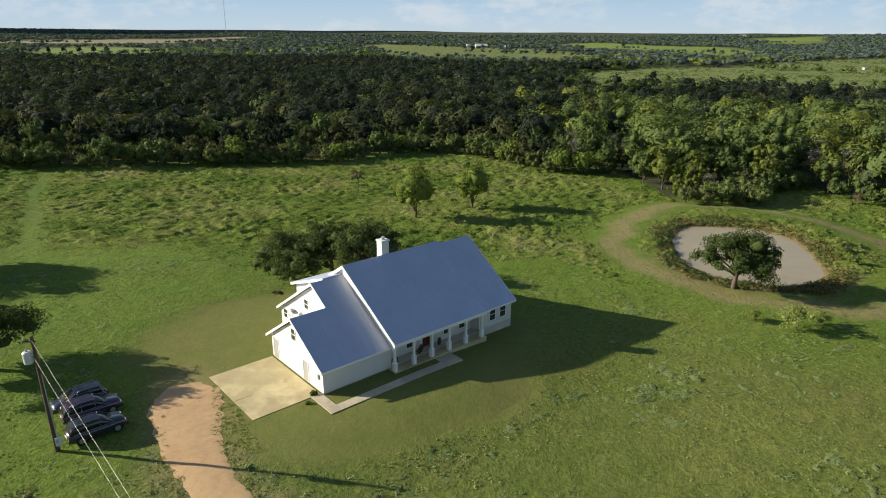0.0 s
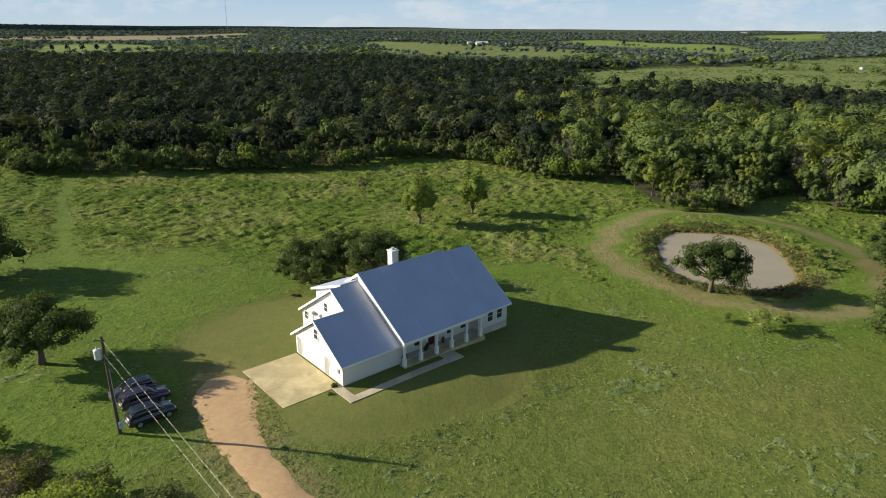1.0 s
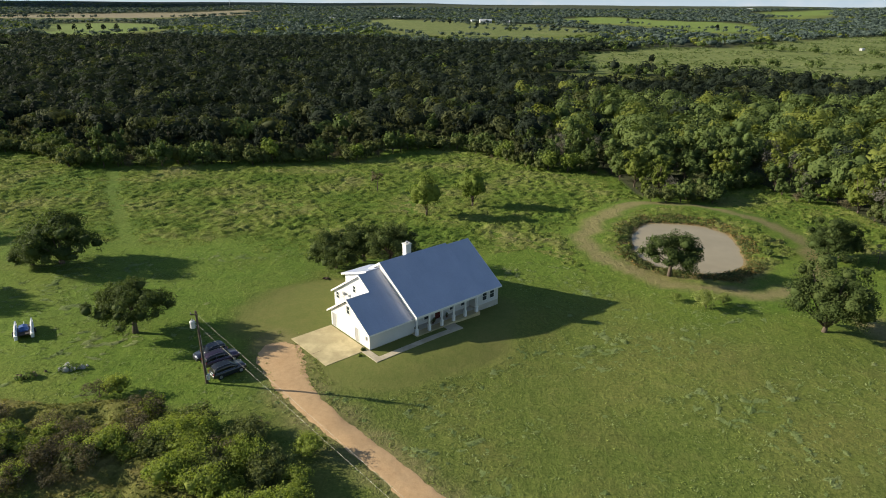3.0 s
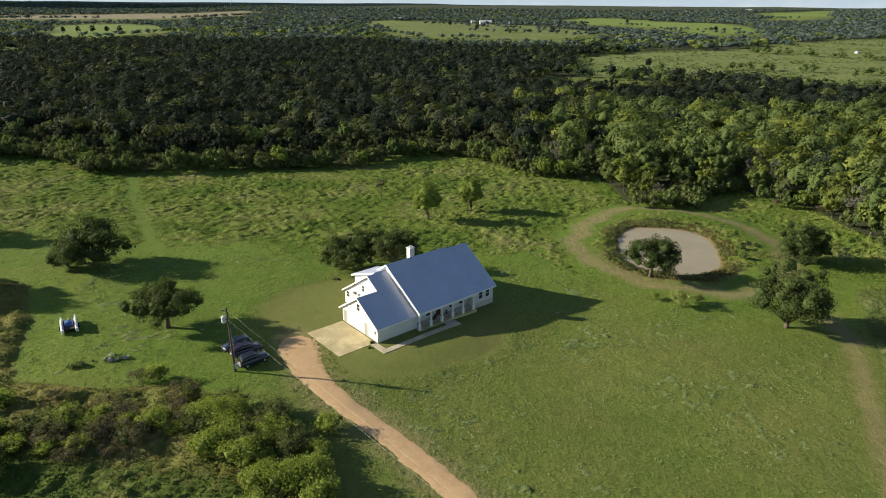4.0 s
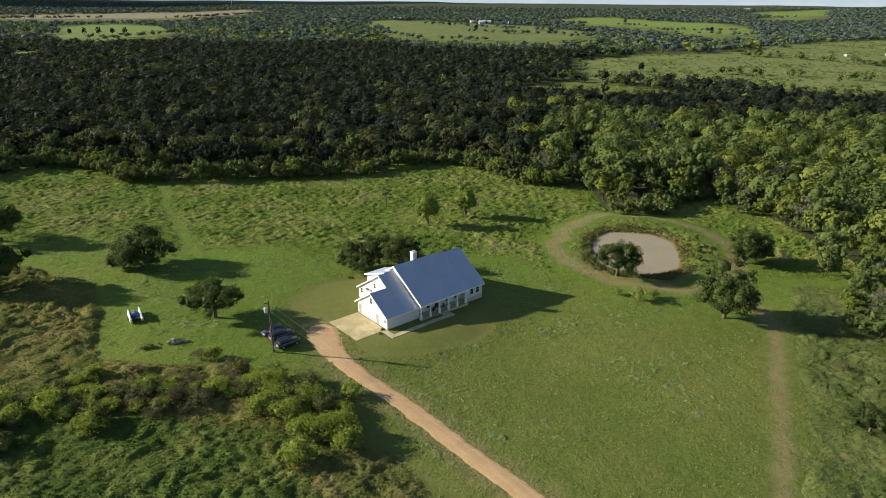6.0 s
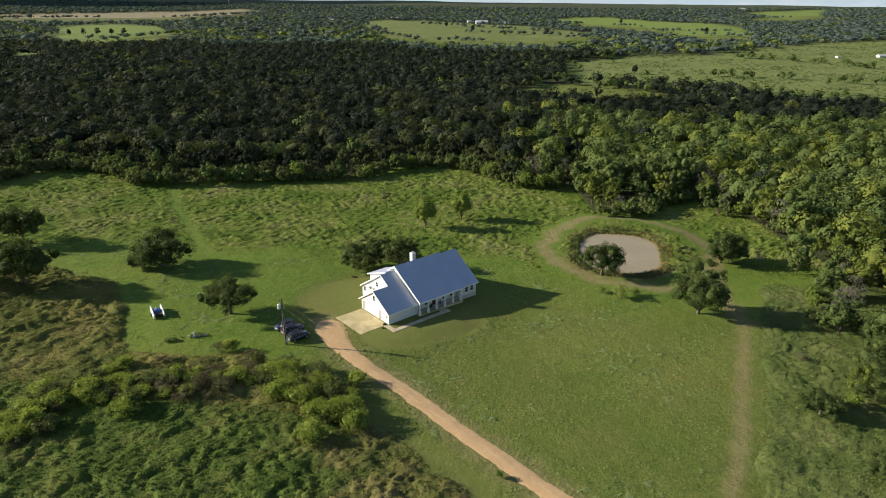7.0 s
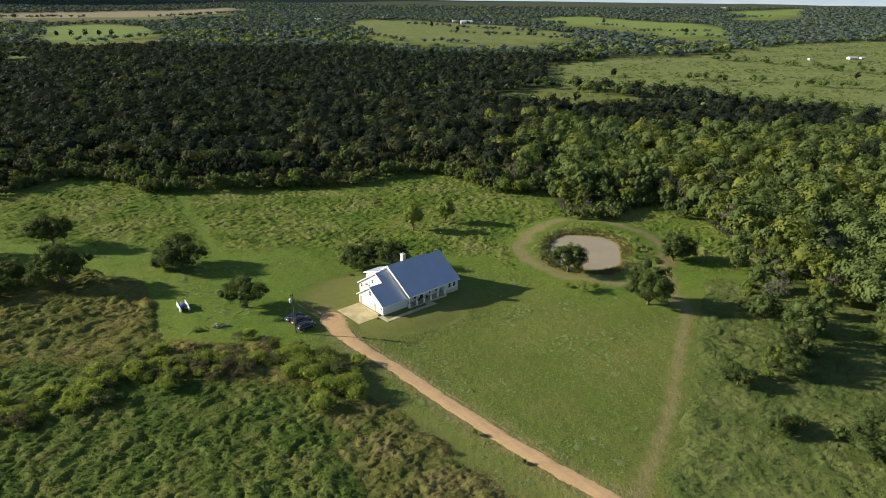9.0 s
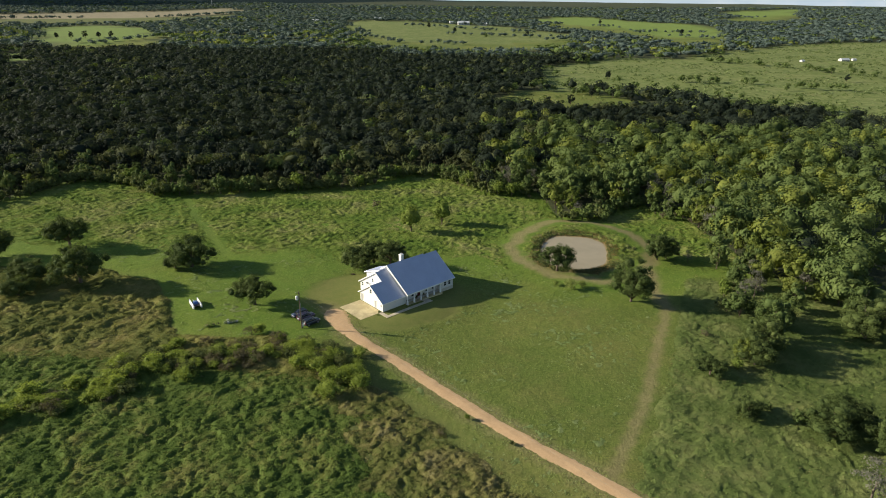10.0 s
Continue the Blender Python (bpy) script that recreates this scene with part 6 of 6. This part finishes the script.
def cover(name, rng, x0, x1, y0, y1, step, grown, height, bare, clump, blades, blade, mat, label, category="weeds"):
    """Weeds grown into one uneven mat: clumps rise out of the soil where it is not bare, with loose blades over them."""
    gx, gy = np.meshgrid(np.arange(x0, x1, step), np.arange(y0, y1, step))
    px, py = gx + rng.uniform(-0.38, 0.38, gx.shape) * step, gy + rng.uniform(-0.38, 0.38, gx.shape) * step
    g = grown(px, py) * ease(y0 + 1, y0 + 12, py + 4 * wobble(px, py, 13, 4))
    warp_x, warp_y = 2.4 * clump * (rough_of(py + 31, px, clump * 2.7, 2) - 0.5), 2.4 * clump * (rough_of(px, py + 77, clump * 2.3, 2) - 0.5)
    n = rough_of(px * 0.8 + py * 0.6 + warp_x, py * 0.8 - px * 0.6 + warp_y, clump, 4, 0.66)
    rise = (n - bare) / (1 - bare) * 1.7 * (0.35 + 1.3 * rough_of(px, py, clump * 4.5, 3))
    z = land(px, py) + height * np.where(rise > 0, np.minimum(rise, 0.85 + 0.15 * rise), rise) * g - 0.16 * (1 - g) - 0.03
    up = (rise > -0.1) & (g > 0.06) & seen_from_walk(px, py)
    ny, nx = gx.shape
    k = (np.arange(ny - 1)[:, None] * nx + np.arange(nx - 1)[None, :])
    keep = up[:-1, :-1] | up[1:, :-1] | up[:-1, 1:] | up[1:, 1:]
    k = k[keep]
    tri = np.concatenate([np.stack([k, k + 1, k + nx + 1], axis=1), np.stack([k, k + nx + 1, k + nx], axis=1)])
    used, tri = np.unique(tri, return_inverse=True)
    v = np.stack([px, py, z], axis=-1).reshape(-1, 3)[used]
    dzy, dzx = np.gradient(z, step)
    nrm = unit(np.stack([-dzx, -dzy, np.ones_like(z)], axis=-1)).reshape(-1, 3)
    home = np.flatnonzero(((rise > 0.05) & (g > 0.3) & seen_from_walk(px, py)).ravel())
    at_k = rng.choice(home, size=min(blades, 3 * len(home)))
    at = np.stack([px, py, z], axis=-1).reshape(-1, 3)[at_k] + rng.normal(size=(len(at_k), 3)) * np.array([step * 0.4, step * 0.4, 0.03]) + np.array([0, 0, blade * 0.4])
    face = unit(nrm[at_k] + rng.normal(size=at.shape) * 0.55)
    leaf = leaf_cards(rng, at, face, blade * rng.uniform(0.5, 1.4, len(at)), 0.5)
    return tagged(new(name, leaf_mesh(name, leaf, mat, (v, tri.reshape(-1, 3)))), label, category, kind="stuff")


cover("tall_weeds", rng, -125, 20, -36, 40, 0.36, rank_grown, 0.80, 0.20, 1.5, 150000, 0.145, HERB_RANK, "tall lush green weeds")
cover("tall_weeds", rng, -125, 20, -36, 88, 0.42, buff_grown, 0.95, 0.26, 2.2, 70000, 0.15, HERB_BUFF, "rough olive weeds going to seed")
cover("tall_weeds", rng, -40, 26, -36, 45, 0.36, dry_grown, 0.75, 0.26, 1.5, 60000, 0.13, HERB_OLIVE, "dry olive-brown weeds along the track")
cover("tall_weeds", rng, 20, 118, -36, 88, 0.45, east_grown, 0.42, 0.20, 1.5, 70000, 0.14, HERB_EAST, "pale green grassy weeds")
cover("pasture_forbs", rng, -100, 110, -36, 100, 0.42, forb_grown, 0.26, 0.54, 0.9, 90000, 0.11, HERB_FORB, "grey-green forbs in loose drifts on the pasture", "grass")
cover("back_field_weeds", rng, -190, 128, 78, 206, 0.50, back_grown, 0.62, 0.36, 1.25, 130000, 0.17, HERB_BACK, "rank green and buff weeds on the back field", "grass")


def lush_chance(x, y):
    return lush_at(x, y) * off_track(x, y) * np.clip(0.7 + 0.4 * wobble(x, y, 13, 6), 0.2, 1)


xs, ys = spots(rng, 6000, -125, 118, -36, 88, lush_chance)
tufts("tall_weeds", rng, xs, ys, 0.5, 12, 0.1, LEAF_STRAW, "tall weeds gone to straw-coloured seed", 1.0)
def drift_chance(x, y):
    return field_chance(x, y) * np.clip(forb_grown(x, y) * 2.2 - 0.8, 0, 1) * (rough_of(x, y, 2.6, 2) > 0.5)


xs, ys = spots(rng, 30000, -100, 110, -36, 100, drift_chance)
tufts("meadow_tufts", rng, xs, ys, 0.42, 14, 0.10, LEAF_FORB, "pale grey-green forb tufts in drifts on the pasture", 0.55, "grass", up=0.9)
xs, ys = spots(rng, 45000, -150, 128, -36, 100, field_chance)
tufts("meadow_tufts", rng, xs, ys, 0.3, 4, 0.11, LEAF_GRASS, "short tufts of rough green grass", 0.4, "grass")


def scrub_chance(x, y):
    return (inside(x, y, FIELDS[6]) | inside(x, y, FIELDS[7])) * np.clip(0.35 + 0.8 * wobble(x, y, 120, 4) + 0.4 * wobble(x, y, 37, 2), 0.02, 1)


xs, ys = spots(rng, 14000, 40, 900, 370, 1300, scrub_chance)
tufts("far_scrub", rng, xs, ys, 2.2, 8, 0.9, LEAF_MID, "low green scrub on the far pasture", 0.7, "scrub")
xs, ys = spots(rng, 14000, 40, 900, 370, 1300, scrub_chance)
tufts("far_scrub", rng, xs, ys, 1.8, 6, 0.8, LEAF_FORB, "pale green scrub on the far pasture", 0.6, "scrub")


def bank_chance(x, y):
    r = pond_radius(x, y)
    return ease(1.0, 1.06, r) * (1 - ease(1.22, 1.36, r)) * np.clip(0.7 + 0.5 * wobble(x, y, 8, 3), 0.05, 1)


xs, ys = spots(rng, 26000, 22, 76, 70, 132, bank_chance)
tufts("pond_reeds", rng, xs, ys, 0.6, 9, 0.17, LEAF_OLIVE, "olive weeds on the pond bank", 1.1)
def reed_chance(x, y):
    return bank_chance(x, y) * (0.25 + 0.75 * ease(-4, 7, x - 48 + 0.25 * (101 - y)))


xs, ys = spots(rng, 34000, 22, 76, 70, 132, reed_chance)
tufts("pond_reeds", rng, xs, ys, 0.45, 9, 0.13, LEAF_REED, "brown and orange dry reeds on the pond bank", 1.0)


def verge_chance(x, y):
    """Grass creeping in on the dirt beside the slab and along the track."""
    d = away(x, y, ROAD)
    u, v = house_uv(x, y)
    wide = 1.55 + 1.6 * (1 - ease(40, 47, 95 - y))
    beside = (u < -6.8) & (v < 9) & (v > -4) & (x > -21.5)
    return np.where(beside & (d < 4.5) & (d > 2.2), 0.9, (d > wide) * (d < wide + 1.3) * 0.5) * ~((u > -6.9) & (u < 0) & (v > -4) & (v < 10))


xs, ys = spots(rng, 30000, -30, 45, -22, 58, verge_chance)
tufts("verge_grass", rng, xs, ys, 0.28, 10, 0.075, LEAF_GRASS, "short green grass creeping over the track's edges", 0.6, "grass")


# ---- far buildings and mast ----
FARWHITE = plain("far_white_wall", (0.55, 0.545, 0.53), 0.7, vary=0.08, scale=0.3)
FARROOF = plain("far_metal_roof", (0.52, 0.53, 0.54), 0.6, 0.0, vary=0.08, scale=0.3)


def far_building(x, y, length, width, wall, turn, label):
    ob = thing("farm_building", pose(x, y, float(land(x, y)), 0, 0, turn), label, "building", "far farm buildings")
    part("wall", boxed(-length / 2, -width / 2, -1, length / 2, width / 2, wall), FARWHITE, ob)
    part("roof", prism(bmesh.new(), [(-width / 2 - 0.6, wall), (0, wall + width * 0.3), (width / 2 + 0.6, wall)], "x", -length / 2 - 0.5, length / 2 + 0.5), FARROOF, ob)
    for k in range(4):
        xx = -length / 2 + length * (k + 0.5) / 4
        part("window", boxed(xx - length * 0.05, -width / 2 - 0.03, wall * 0.3, xx + length * 0.05, -width / 2 + 0.05, wall * 0.75), DARKGLASS, ob)
    return ob


for x, y, l, w, h, t, s in [(104, 1957, 34, 18, 6, 5, "large white farm shed on a far field"), (163, 1949, 22, 14, 5, -5, "white farm house on a far field"), (70, 2000, 14, 10, 6, 20, "small white farm building"), (625, 900, 14, 7, 2.2, 12, "long white house on the far pasture"),
                            (548, 876, 6, 4, 2, 30, "small white shed on the far pasture"), (645, 908, 6, 4, 2, 12, "small white shed on the far pasture"), (-330, 1900, 18, 12, 5, 0, "pale farm building among trees"), (-160, 2050, 22, 12, 5, 10, "pale farm building among trees"), (1050, 3000, 22, 12, 5, 0, "pale building near the horizon"),
                            (1380, 3150, 26, 14, 5, 0, "pale building near the horizon")]:
    far_building(x, y, l, w, h, t, s)

mast = thing("radio_mast", pose(-985, 3050, float(land(-985, 3050)), 0, 0.7, 0), "very tall thin radio mast on the horizon", "mast")
part("shaft", tube(bmesh.new(), [(0, 0, 0), (0, 0, 150), (0, 0, 300)], [0.9, 0.8, 0.5], 6), STEELGREY, mast)


# ---- sky low over the horizon ----
def horizon_sky():
    m = bpy.data.materials.new("horizon_sky")
    m.use_nodes = True
    nt = m.node_tree
    nt.nodes.remove(nt.nodes["Principled BSDF"])
    co = nt.nodes.new("ShaderNodeTexCoord").outputs["Object"]
    sp = nt.nodes.new("ShaderNodeSeparateXYZ")
    wire(m, co, sp.inputs["Vector"])
    up = math_of(m, "DIVIDE", sp.outputs["Z"], 420.0)
    clear = ramp(m, up, [(0.0, (0.30, 0.355, 0.39)), (0.35, (0.255, 0.335, 0.41)), (1.0, (0.165, 0.265, 0.37))])
    mp = node(m, "ShaderNodeMapping")
    mp.inputs["Scale"].default_value = (1.0, 1.0, 2.2)
    wire(m, co, mp.inputs["Vector"])
    puff = math_of(m, "MULTIPLY", noise_of(m, 0.0042, 6, 0.6, mp.outputs["Vector"]), noise_of(m, 0.0011, 2, 0.5, mp.outputs["Vector"]))
    cloud = ramp(m, puff, [(0.24, (0, 0, 0)), (0.36, (1, 1, 1))])
    col = mix(m, math_of(m, "MULTIPLY", cloud, 0.65), clear, (0.37, 0.40, 0.425))
    em = nt.nodes.new("ShaderNodeEmission")
    wire(m, col, em.inputs["Color"])
    wire(m, em.outputs["Emission"], nt.nodes["Material Output"].inputs["Surface"])
    bm = bmesh.new()
    rows = [[bm.verts.new((4700 * math.cos(radians(a)), 4700 * math.sin(radians(a)), z)) for a in range(35, 146, 3)] for z in (-30, 900)]
    for k in range(len(rows[0]) - 1):
        bm.faces.new((rows[0][k], rows[0][k + 1], rows[1][k + 1], rows[1][k]))
    ob = part("backdrop", bm, m)
    return tagged(ob, "pale blue sky with thin white clouds", "sky", kind="structure")


horizon_sky()
